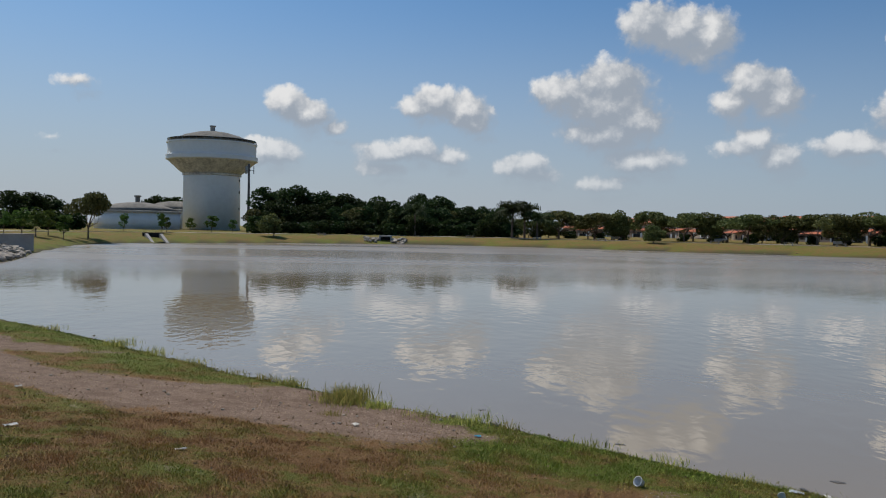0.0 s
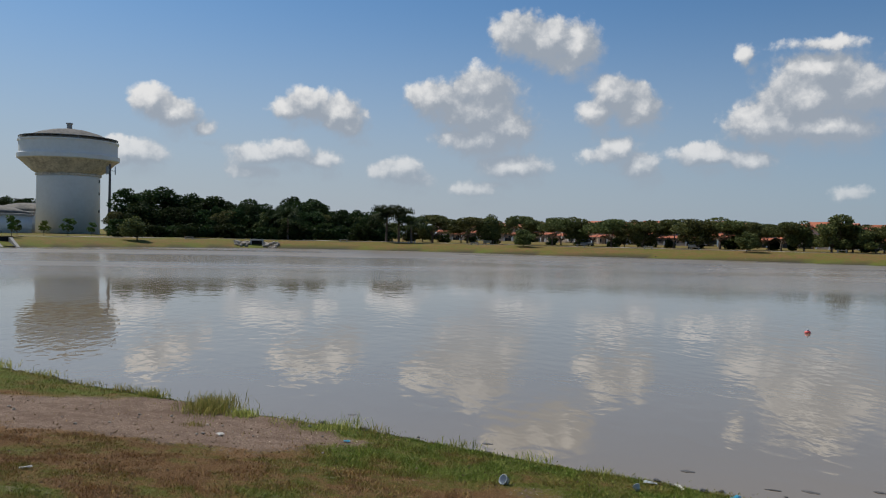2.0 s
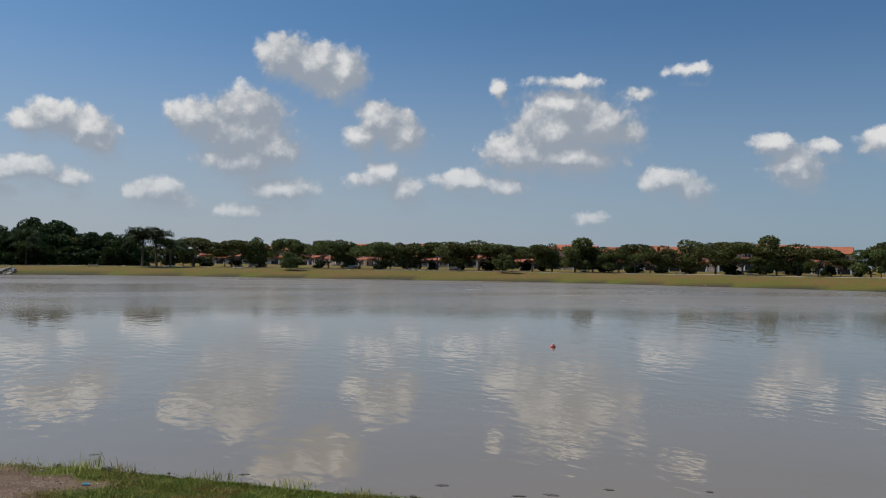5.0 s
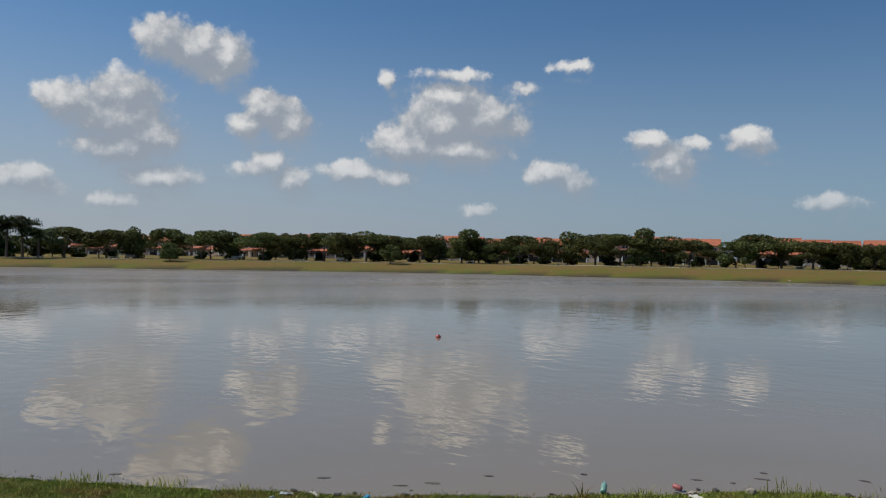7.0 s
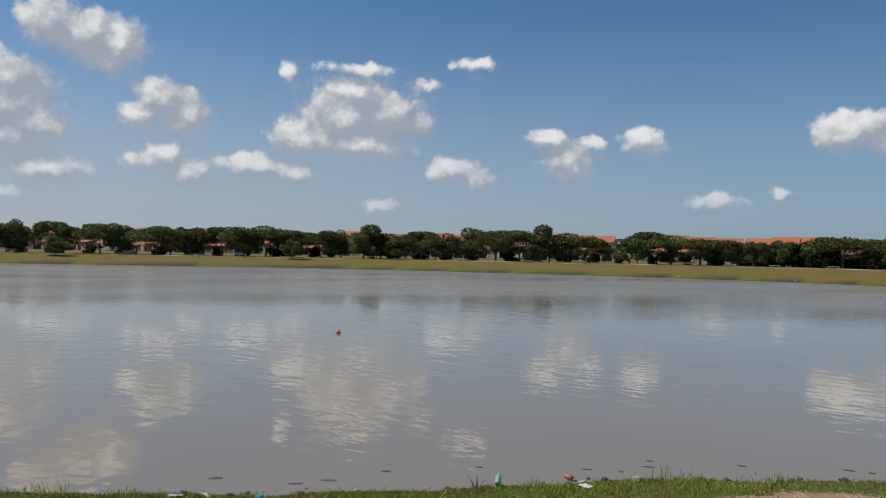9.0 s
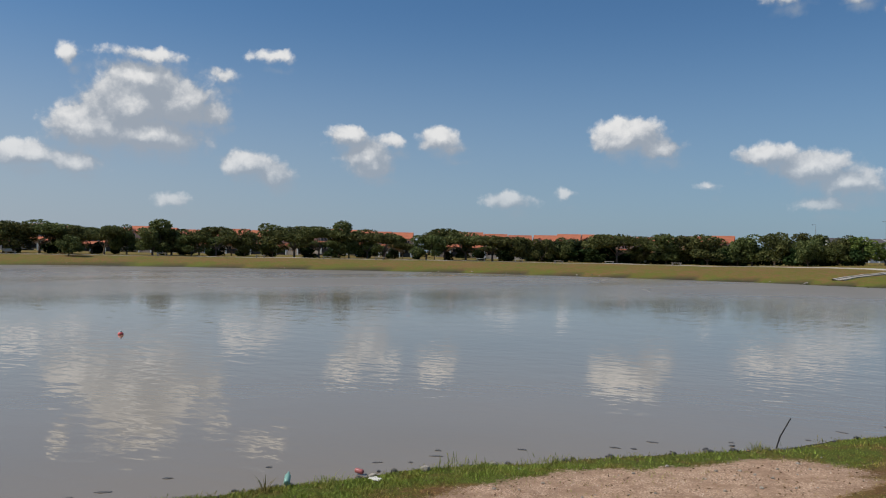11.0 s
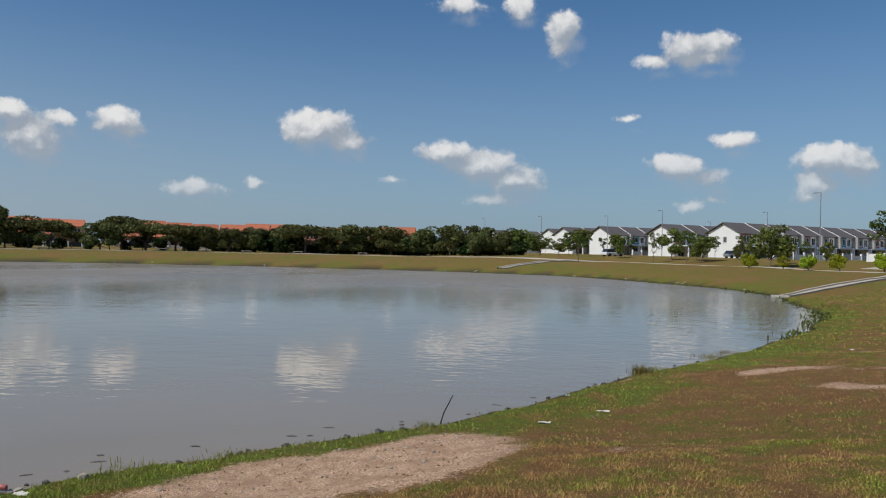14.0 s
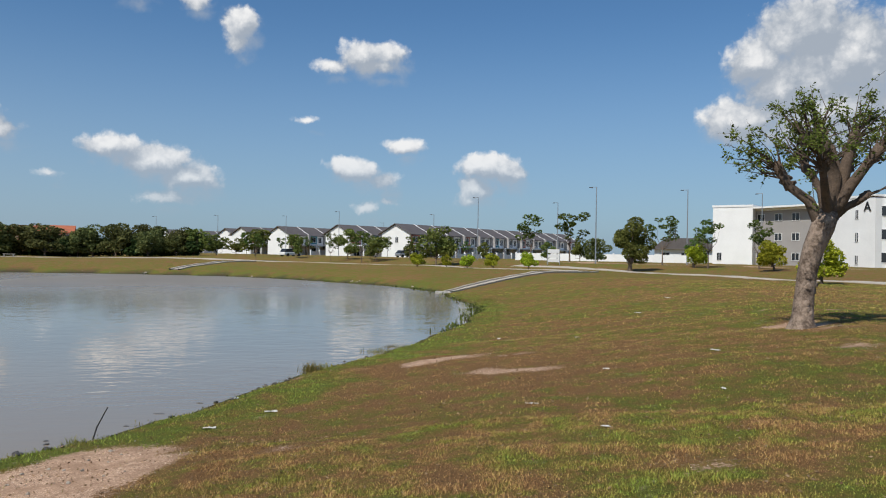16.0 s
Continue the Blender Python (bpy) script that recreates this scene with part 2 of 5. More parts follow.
RAIN_LEAF = leaf_material("rain_tree_leaves", (0.052, 0.064, 0.02), (0.19, 0.20, 0.07))
LAWN_LEAF = leaf_material("lawn_tree_leaves", (0.085, 0.115, 0.028), (0.24, 0.27, 0.07), 0.35)
FRESH_LEAF = leaf_material("fresh_leaves", (0.05, 0.085, 0.016), (0.14, 0.20, 0.045))
LIME_LEAF = leaf_material("lime_leaves", (0.16, 0.20, 0.018), (0.56, 0.58, 0.05), 0.35)
PALM_LEAF = leaf_material("palm_leaves", (0.02, 0.035, 0.012), (0.06, 0.085, 0.03))
ROOF_ORANGE = material("orange_clay_tiles", (0.48, 0.15, 0.07), 0.85, scale=0.5, fine_scale=5, vary=0.3, tint=(0.25, 0.08, 0.05), randomly=0.12)
ROOF_GREY = material("grey_roof_tiles", (0.125, 0.11, 0.105), 0.7, scale=0.5, fine_scale=5, vary=0.25)
WALL_CREAM = material("cream_render", (0.55, 0.44, 0.34), 0.9, scale=0.4, fine_scale=4, vary=0.15, randomly=0.15)
WALL_WHITE = material("white_render", (0.80, 0.80, 0.78), 0.85, scale=0.4, fine_scale=4, vary=0.08)
WALL_GREY = material("taupe_render", (0.34, 0.32, 0.30), 0.9, scale=0.4, fine_scale=4, vary=0.1)
WALL_RED = material("dusty_red_panels", (0.36, 0.14, 0.12), 0.8, vary=0.15)
WALL_TEAL = material("teal_panels", (0.10, 0.26, 0.30), 0.7, vary=0.15)
FRAME = material("white_window_frame", (0.7, 0.7, 0.69), 0.5, vary=0.05)
DARK_METAL = material("dark_metal", (0.03, 0.03, 0.032), 0.5, metal=0.5, vary=0.1)
STONE = material("grey_stone", (0.43, 0.37, 0.30), 0.95, scale=3, fine_scale=18, vary=0.4, bump=0.6, randomly=0.3)
WET_STONE = material("wet_dark_stone", (0.09, 0.08, 0.07), 0.5, scale=6, fine_scale=25, vary=0.4, bump=0.6, randomly=0.4)
# near-black for shade inside drain and culvert mouths, also the chute's floor and back
VOID = material("shade_black_concrete", (0.025, 0.023, 0.02), 0.9)

GLASS = bpy.data.materials.new("window_glass")
GLASS.use_nodes = True
gb = GLASS.node_tree.nodes["Principled BSDF"]
gb.inputs["Base Color"].default_value = (0.03, 0.035, 0.04, 1)
gb.inputs["Roughness"].default_value = 0.08

# ---- building helpers ----


def part(name, bm, mat, parent=None, label="", smooth_faces=False):
    """Links a bmesh as one mesh object, under a thing or a part where one is given."""
    me = bpy.data.meshes.new(name)
    bm.to_mesh(me)
    bm.free()
    return mesh_part(name, me, mat, parent, label, smooth_faces)


def mesh_part(name, me, mat, parent=None, label="", smooth_faces=False):
    me.materials.append(mat)
    if smooth_faces:
        me.polygons.foreach_set("use_smooth", [True] * len(me.polygons))
    ob = new(name, me)
    if parent is not None:
        ob.parent = parent
    if label:
        tagged(ob, label)
    return ob


def thing(name, m, label, category, group="", kind=""):
    ob = new(name)
    ob.empty_display_size = 0.2
    ob.matrix_world = m
    return tagged(ob, label, category, group, kind)


def box(bm, x0, x1, y0, y1, z0, z1, bevel=0.0):
    made = bmesh.ops.create_cube(bm, size=1.0)["verts"]
    bmesh.ops.transform(bm, verts=made, matrix=Matrix.LocRotScale(((x0 + x1) / 2, (y0 + y1) / 2, (z0 + z1) / 2), None, (x1 - x0, y1 - y0, z1 - z0)))
    if bevel:
        edges = list({e for v in made for e in v.link_edges})
        bmesh.ops.bevel(bm, geom=edges, offset=bevel, segments=2, profile=0.6, affect="EDGES")
    return bm


def box_part(name, dims, mat, parent, label="", bevel=0.0):
    return part(name, box(bmesh.new(), *dims, bevel=bevel), mat, parent, label)


def prism(bm, outline, y0, y1):
    """An outline in x and z, pushed from y0 to y1."""
    a = [bm.verts.new((x, y0, z)) for x, z in outline]
    b = [bm.verts.new((x, y1, z)) for x, z in outline]
    bm.faces.new(a)
    bm.faces.new(list(reversed(b)))
    for i in range(len(a)):
        j = (i + 1) % len(a)
        bm.faces.new((a[j], a[i], b[i], b[j]))
    bmesh.ops.recalc_face_normals(bm, faces=bm.faces)
    return bm


def lathe(profile, segments=96):
    """A solid of revolution from (radius, height) pairs, bottom to top."""
    bm = bmesh.new()
    rings = []
    for r, z in profile:
        rings.append([bm.verts.new((r * math.cos(2 * math.pi * k / segments), r * math.sin(2 * math.pi * k / segments), z)) for k in range(segments)])
    for lo, hi in zip(rings, rings[1:]):
        for k in range(segments):
            j = (k + 1) % segments
            bm.faces.new((lo[k], lo[j], hi[j], hi[k]))
    bm.faces.new(list(reversed(rings[0])))
    bm.faces.new(rings[-1])
    return bm


def tube(verts, faces, points, radii, sides=7):
    """Adds a tapered limb along points to the lists."""
    base = len(verts)
    n = len(points)
    for i, (p, r) in enumerate(zip(points, radii)):
        ahead = (points[min(i + 1, n - 1)] - points[max(i - 1, 0)]).normalized()
        side = ahead.orthogonal().normalized()
        up = ahead.cross(side)
        for k in range(sides):
            a = 2 * math.pi * k / sides
            verts.append(tuple(p + (side * math.cos(a) + up * math.sin(a)) * r))
    for i in range(n - 1):
        for k in range(sides):
            j = (k + 1) % sides
            faces.append((base + i * sides + k, base + i * sides + j, base + (i + 1) * sides + j, base + (i + 1) * sides + k))
    faces.append(tuple(base + (n - 1) * sides + k for k in range(sides)))


def raw_mesh(name, verts, faces):
    me = bpy.data.meshes.new(name)
    me.from_pydata([tuple(v) for v in verts], [], faces)
    me.validate()
    return me


def quads_mesh(name, corners):
    """A mesh of loose quads from an array (n, 4, 3)."""
    n = len(corners)
    me = bpy.data.meshes.new(name)
    me.from_pydata(corners.reshape(-1, 3).tolist(), [], np.arange(n * 4).reshape(n, 4).tolist())
    return me


def leaf_quads(centres, size, rng, flat=0.0, longer=1.5):
    """A small pointed leaf or spray at each centre, turned at random; flat lays them down."""
    n = len(centres)
    u = rng.normal(size=(n, 3))
    u[:, 2] *= 1 - flat
    u /= np.linalg.norm(u, axis=1)[:, None]
    w = rng.normal(size=(n, 3))
    w -= (w * u).sum(1)[:, None] * u
    w /= np.linalg.norm(w, axis=1)[:, None]
    s = (size * rng.uniform(0.6, 1.3, n))[:, None]
    return np.stack([centres - u * s * longer / 2, centres + w * s * 0.42, centres + u * s * longer / 2, centres - w * s * 0.42], 1)


# ---- the lake's outline and the lie of the land ----
NEAR_SHORE = [(41, -8.8), (32.4, -6.1), (24.4, -2.6), (20.7, -0.5), (16.9, 1.2), (13.7, 2.8), (12.3, 4.0), (10.4, 5.5), (9.1, 6.5), (7.3, 7.3),
              (5.7, 8.3), (4.4, 9.2), (2.7, 10.6), (0.9, 12.2), (-1.0, 13.5), (-2.6, 14.9), (-4.9, 16.8), (-8.2, 19.9), (-13.4, 24.3), (-22, 31)]
FAR_SHORE = [(-34, 41), (-36, 51), (-32, 58), (-41, 83), (-48, 108), (-44, 125), (-29, 141), (-10, 154), (13, 152), (40, 137), (59.8, 125.5), (76.1, 112.7), (86.0, 95.5), (92.9, 83.6), (100.3, 67.7), (103.4, 52.7), (104.1, 40.0), (103.8, 27.8), (101.9, 18.0), (98.1, 8.6), (91.5, 2.4), (83.4, -2.9), (74.6, -7.8), (63.2, -10.3), (47.0, -10.0)]


def spline(points, closed=True, step=8):
    pts = [Vector(p) for p in points]
    n = len(pts)
    res = []
    for i in range(n if closed else n - 1):
        p0, p1, p2, p3 = (pts[(i + k) % n] if closed else pts[min(max(i + k, 0), n - 1)] for k in (-1, 0, 1, 2))
        for s in range(step):
            u = s / step
            res.append(0.5 * ((2 * p1) + (p2 - p0) * u + (2 * p0 - 5 * p1 + 4 * p2 - p3) * u * u + (3 * p1 - p0 - 3 * p2 + p3) * u ** 3))
    if not closed:
        res.append(pts[-1])
    return res


OUTLINE = np.array([(p.x, p.y) for p in spline(NEAR_SHORE + FAR_SHORE)])
wob = np.array([noise.noise((x * 0.9, y * 0.9, 3.0)) for x, y in OUTLINE])
grad = np.roll(OUTLINE, -1, 0) - np.roll(OUTLINE, 1, 0)
grad /= np.linalg.norm(grad, axis=1)[:, None]
OUTLINE = OUTLINE + np.stack([grad[:, 1], -grad[:, 0]], 1) * (wob * np.clip(np.linalg.norm(OUTLINE, axis=1) / 90, 0.10, 0.6))[:, None]


def land(x, y):
    """Signed distance from the waterline, positive on land, for arrays of places."""
    x, y = np.atleast_1d(np.asarray(x, float)), np.atleast_1d(np.asarray(y, float))
    a = OUTLINE
    b = np.roll(OUTLINE, -1, 0)
    if x.size <= 600:
        dxy = b - a
        px, py = x[:, None] - a[:, 0], y[:, None] - a[:, 1]
        u = np.clip((px * dxy[:, 0] + py * dxy[:, 1]) / ((dxy ** 2).sum(1) + 1e-12), 0, 1)
        near = np.sqrt(((px - u * dxy[:, 0]) ** 2 + (py - u * dxy[:, 1]) ** 2).min(1))
        rise = np.where(dxy[:, 1] == 0, 1e-12, dxy[:, 1])
        cross = ((a[:, 1] > y[:, None]) != (b[:, 1] > y[:, None])) & (x[:, None] < dxy[:, 0] * py / rise + a[:, 0])
        return np.where(cross.sum(1) % 2 == 1, -near, near)
    best = np.full(x.shape, 1e9)
    inside = np.zeros(x.shape, bool)
    for (ax, ay), (bx, by) in zip(a, b):
        dx, dy = bx - ax, by - ay
        u = np.clip(((x - ax) * dx + (y - ay) * dy) / (dx * dx + dy * dy + 1e-12), 0, 1)
        best = np.minimum(best, (x - ax - u * dx) ** 2 + (y - ay - u * dy) ** 2)
        if ay != by:
            cross = ((ay > y) != (by > y)) & (x < (bx - ax) * (y - ay) / (by - ay) + ax)
            inside ^= cross
    d = np.sqrt(best)
    return np.where(inside, -d, d)


def step01(v, lo, hi):
    u = np.clip((v - lo) / (hi - lo), 0, 1)
    return u * u * (3 - 2 * u)


def wave_noise(x, y, scale, seed):
    """Cheap smooth noise for arrays: turned sines of unlike lengths."""
    rng = np.random.default_rng(seed)
    v = np.zeros_like(x)
    for k in range(9):
        a, ph = rng.uniform(0, 2 * np.pi), rng.uniform(0, 2 * np.pi)
        q = scale * rng.uniform(0.6, 1.9)
        v = v + np.sin((x * math.cos(a) + y * math.sin(a)) * q + ph + 1.3 * np.sin((x * math.sin(a) - y * math.cos(a)) * q * 0.7 + ph))
    return v / 3.6


def ground_z(x, y, d=None):
    x, y = np.atleast_1d(np.asarray(x, float)), np.atleast_1d(np.asarray(y, float))
    d = land(x, y) if d is None else d
    r = np.hypot(x, y)
    bank = 0.10 * np.clip(d / 0.35, 0, 1) + 1.40 * (0.55 * np.clip((d - 0.3) / 12.5, 0, 1) + 0.45 * step01(d, 0.3, 12.5))
    wet = np.clip(d * 0.10, -1.5, 0)
    bank = bank + 0.35 * step01(d, 0, 2.2) * (1 - step01(d, 4, 12)) * step01(r, 58, 75)
    z = np.where(d > 0, bank, wet)
    az = np.degrees(np.arctan2(x, y))
    z = z + 0.75 * step01(d, 26, 40) * step01(az, 74, 86) * step01(r, 40, 80) * (1 - step01(az, 135, 150))
    z = z + np.where(d > 0.3, 1, 0.3) * (0.025 * wave_noise(x, y, 1.1, 1) + 0.012 * wave_noise(x, y, 4.0, 2)) * step01(d, 0.0, 2.5)
    return z + 0.05 * wave_noise(x, y, 0.25, 4) * step01(d, 3, 9)


def gz(p):
    return float(ground_z(p[0], p[1])[0])


DIRT = [[(-20, 23.5, 1.2), (-13.5, 18.6, 1.2), (-9.0, 15.2, 0.9), (-6.9, 13.4, 1.1), (-5.2, 12.8, 1.3), (-4.0, 12.7, 1.6), (-2.6, 12.6, 1.75), (-1.5, 12.0, 1.45), (-0.4, 11.0, 0.75), (0.6, 10.95, 0.3)],
        [(-14.0, 21.0, 0.5), (-9.6, 17.3, 0.7), (-7.6, 17.5, 0.35)], [(-2.2, 12.9, 0.9), (-1.7, 13.4, 0.6)],
        [(11.0, 2.9, 0.5), (12.2, 2.3, 0.5)], [(6.5, 4.9, 0.7), (8.2, 3.9, 1.2), (9.5, 3.2, 1.4), (10.8, 2.2, 1.05), (11.7, 1.9, 0.6)],
        [(20.0, -3.0, 0.22), (20.5, -4.7, 0.4)], [(17.0, -4.0, 0.25), (15.9, -5.3, 0.28)], [(17.6, -12.2, 0.45), (19.0, -12.6, 0.6)],
        [(109, -36, 1.6), (100, -44, 2.4), (88, -52, 2.2), (80, -58, 2.6)]]
SPOTS = random.Random(21)
for k in range(28):
    sx, sy = SPOTS.uniform(5.5, 26), SPOTS.uniform(-17, 0.5)
    if k < 6:
        sx, sy = SPOTS.uniform(-8, 3), SPOTS.uniform(4, 9)
    turn, long = SPOTS.uniform(0.8, 1.7), SPOTS.uniform(0.1, 0.6)
    DIRT.append([(sx, sy, SPOTS.uniform(-0.12, 0.12)), (sx + long * math.cos(turn), sy - long * math.sin(turn), SPOTS.uniform(-0.1, 0.1))])


def dirt_mask(x, y):
    best = np.full(x.shape, -9.0)
    for line in DIRT:
        for (ax, ay, ar), (bx, by, br) in zip(line, line[1:]):
            dx, dy = bx - ax, by - ay
            u = np.clip(((x - ax) * dx + (y - ay) * dy) / (dx * dx + dy * dy), 0, 1)
            best = np.maximum(best, (ar + (br - ar) * u) - np.hypot(x - ax - u * dx, y - ay - u * dy))
    edge = best + 0.30 * wave_noise(x, y, 2.2, 7) + 0.14 * wave_noise(x, y, 7.0, 8)
    return step01(edge, -0.75, 0.65)


def green_mask(x, y, d):
    """How green the turf is: lush along the water, scorched brown in drifts further up."""
    shore = 1 - step01(d + 0.5 * wave_noise(x, y, 1.2, 11), 1.1, 2.5)
    burnt = np.zeros_like(x)
    for cx, cy, cr, amount in ((-4, 10.0, 2.3, 0.36), (-1.0, 9.4, 1.8, 0.40), (1.5, 7.6, 2.0, 0.40), (13.0, -2.0, 4.5, 0.35), (17.5, -4.5, 5.0, 0.35), (-9, 12.5, 3.0, 0.2)):
        burnt = np.maximum(burnt, amount * np.exp(-((x - cx) ** 2 + (y - cy) ** 2) / cr ** 2))
    return np.clip(np.maximum(shore * 0.8, 0.36 + 0.05 * step01(np.hypot(x, y), 22, 45) + 0.12 * (1 - step01(x, 1, 7)) - burnt), 0, 1)


def masks(x, y):
    d = land(x, y)
    return d, dirt_mask(x, y), green_mask(x, y, d)


def turf_colour(tree, green, place):
    """Dry straw brown to living green, with patches and single blades."""
    patch = node(tree, "ShaderNodeTexNoise", {"Vector": place, "Scale": 1.3, "Detail": 7.0, "Roughness": 0.72})
    speck = node(tree, "ShaderNodeTexNoise", {"Vector": place, "Scale": 17.0, "Detail": 5.0, "Roughness": 0.75})
    far_patch = node(tree, "ShaderNodeTexNoise", {"Vector": place, "Scale": 0.12, "Detail": 6.0, "Roughness": 0.65})
    wander = math_node(tree, "ADD", math_node(tree, "MULTIPLY", patch.outputs[0], 0.72), math_node(tree, "MULTIPLY", speck.outputs[0], 0.28))
    wander = math_node(tree, "ADD", math_node(tree, "MULTIPLY", wander, 0.75), math_node(tree, "MULTIPLY", far_patch.outputs[0], 0.25))
    g = math_node(tree, "ADD", green, math_node(tree, "MULTIPLY", math_node(tree, "SUBTRACT", wander, 0.5), 7.0))
    col = ramp(tree, g, [(0.0, (0.27, 0.150, 0.060)), (0.2, (0.285, 0.178, 0.062)), (0.42, (0.22, 0.168, 0.042)), (0.70, (0.185, 0.180, 0.032)), (1.0, (0.165, 0.198, 0.030))])
    return col, speck, patch


TURF = bpy.data.materials.new("turf_and_bare_earth")
TURF.use_nodes = True
tt = TURF.node_tree
tb = tt.nodes["Principled BSDF"]
tplace = node(tt, "ShaderNodeTexCoord").outputs["Object"]
tmask = node(tt, "ShaderNodeAttribute")
tmask.attribute_name = "cover"
tsplit = node(tt, "ShaderNodeSeparateColor", {0: tmask.outputs["Color"]})
tcol, tspeck, tpatch = turf_colour(tt, tsplit.outputs[1], tplace)
grit = node(tt, "ShaderNodeTexNoise", {"Vector": tplace, "Scale": 38.0, "Detail": 5.0, "Roughness": 0.7})
earth = ramp(tt, grit.outputs[0], [(0.36, (0.15, 0.09, 0.06)), (0.46, (0.37, 0.25, 0.175)), (0.56, (0.50, 0.36, 0.265)), (0.64, (0.74, 0.60, 0.48))])
earth = mix(tt, smooth(tt, tpatch.outputs[0], 0.35, 0.7), earth, (0.40, 0.275, 0.195))
# the soil is darker and grey-brown by the open shore, paler further along the bank
along_bank = smooth(tt, node(tt, "ShaderNodeSeparateXYZ", {0: tplace}).outputs[0], 1.5, 7.0)
earth = vec_node(tt, "MULTIPLY", earth, mix(tt, along_bank, (0.56, 0.55, 0.54), (1.22, 1.15, 1.06)))
scuffed = node(tt, "ShaderNodeTexNoise", {"Vector": tplace, "Scale": 2.6, "Detail": 6.0, "Roughness": 0.75})
earth = mix(tt, smooth(tt, scuffed.outputs[0], 0.42, 0.62, 0.0, 0.6), earth, vec_node(tt, "MULTIPLY", earth, (0.55, 0.50, 0.46)))
bare = smooth(tt, math_node(tt, "ADD", tsplit.outputs[0], math_node(tt, "MULTIPLY", math_node(tt, "SUBTRACT", math_node(tt, "MULTIPLY_ADD", scuffed.outputs[0], 0.4, math_node(tt, "MULTIPLY", tspeck.outputs[0], 0.6)), 0.5), 2.8)), 0.42, 0.60)
worn = smooth(tt, math_node(tt, "ADD", tpatch.outputs[0], math_node(tt, "MULTIPLY", tspeck.outputs[0], 0.25)), 0.74, 0.88, 0.0, 0.8)
tcol = vec_node(tt, "MULTIPLY", tcol, (0.82, 0.80, 0.80))  # shade between grass blades, put into the sheet's colour
tcol = mix(tt, worn, tcol, (0.42, 0.32, 0.20))
tcol = mix(tt, bare, tcol, earth)
mud = mix(tt, tsplit.outputs[2], tcol, (0.055, 0.045, 0.035))
tt.links.new(mud, tb.inputs["Base Color"])
tb.inputs["Roughness"].default_value, tb.inputs["Specular IOR Level"].default_value = 0.95, 0.15
trough = math_node(tt, "ADD", math_node(tt, "MULTIPLY", tspeck.outputs[0], 0.7), math_node(tt, "MULTIPLY", grit.outputs[0], 0.5))
tt.links.new(node(tt, "ShaderNodeBump", {"Strength": smooth(tt, tsplit.outputs[0], 0.2, 0.8, 1.0, 0.55), "Distance": 0.09, "Height": trough}).outputs[0], tb.inputs["Normal"])

# ---- ground: one sheet from underfoot to the horizon ----
rings, spokes = 330, 560
radii = np.concatenate([[0.6], 1.2 * 1.0247 ** np.arange(rings - 1)])
radii = radii[radii < 4300]
angles = np.linspace(0, 2 * np.pi, spokes, endpoint=False)
gx, gy = np.outer(radii, np.sin(angles)).ravel(), np.outer(radii, np.cos(angles)).ravel()
gd, gdirt, ggreen = masks(gx, gy)
gzv = ground_z(gx, gy, gd)
nr = len(radii)
idx = np.arange(nr * spokes).reshape(nr, spokes)
faces = np.stack([idx[:-1], idx[1:], np.roll(idx[1:], -1, 1), np.roll(idx[:-1], -1, 1)], -1).reshape(-1, 4)
me = bpy.data.meshes.new("ground")
me.from_pydata(np.stack([gx, gy, gzv], 1).tolist() + [(0.0, 0.0, float(gzv[:spokes].mean()))], [], faces.tolist() + [(nr * spokes, (k + 1) % spokes, k) for k in range(spokes)])
cov = me.color_attributes.new("cover", "FLOAT_COLOR", "POINT")
vals = np.concatenate([np.stack([gdirt, ggreen, np.clip(1 - step01(gd, 0.0, 0.22), 0, 1), np.ones_like(gd)], 1), [[0, 0.4, 0, 1]]])
cov.data.foreach_set("color", vals.ravel())
ground = mesh_part("ground", me, TURF, smooth_faces=True)
tagged(ground, "patchy brown and green turf sloping to the lake", "ground", kind="structure")

# ---- water ----
WATER = bpy.data.materials.new("muddy_lake_water")
WATER.use_nodes = True
wn = WATER.node_tree
wb = wn.nodes["Principled BSDF"]
wplace = node(wn, "ShaderNodeTexCoord").outputs["Object"]
turned = node(wn, "ShaderNodeMapping", {"Vector": wplace, "Rotation": (0, 0, radians(20)), "Scale": (1.0, 0.55, 1.0)}).outputs[0]
ripple = node(wn, "ShaderNodeTexNoise", {"Vector": turned, "Scale": 3.2, "Detail": 2.0, "Roughness": 0.5, "Distortion": 0.4})
swell = node(wn, "ShaderNodeTexNoise", {"Vector": turned, "Scale": 0.8, "Detail": 2.0, "Roughness": 0.5})
breeze = node(wn, "ShaderNodeTexNoise", {"Vector": node(wn, "ShaderNodeMapping", {"Vector": wplace, "Rotation": (0, 0, radians(-35)), "Scale": (0.5, 1.6, 1.0)}).outputs[0], "Scale": 0.03, "Detail": 3.0})
rough_air = smooth(wn, breeze.outputs[0], 0.35, 0.65, 0.45, 1.0)
sea = math_node(wn, "ADD", math_node(wn, "MULTIPLY", ripple.outputs[0], 0.5), math_node(wn, "MULTIPLY", swell.outputs[0], 0.9))
silt = node(wn, "ShaderNodeTexNoise", {"Vector": wplace, "Scale": 0.05, "Detail": 3.0})
wn.links.new(mix(wn, smooth(wn, silt.outputs[0], 0.35, 0.65), (0.27, 0.215, 0.148), (0.235, 0.19, 0.132)), wb.inputs["Base Color"])
wb.inputs["IOR"].default_value = 1.38
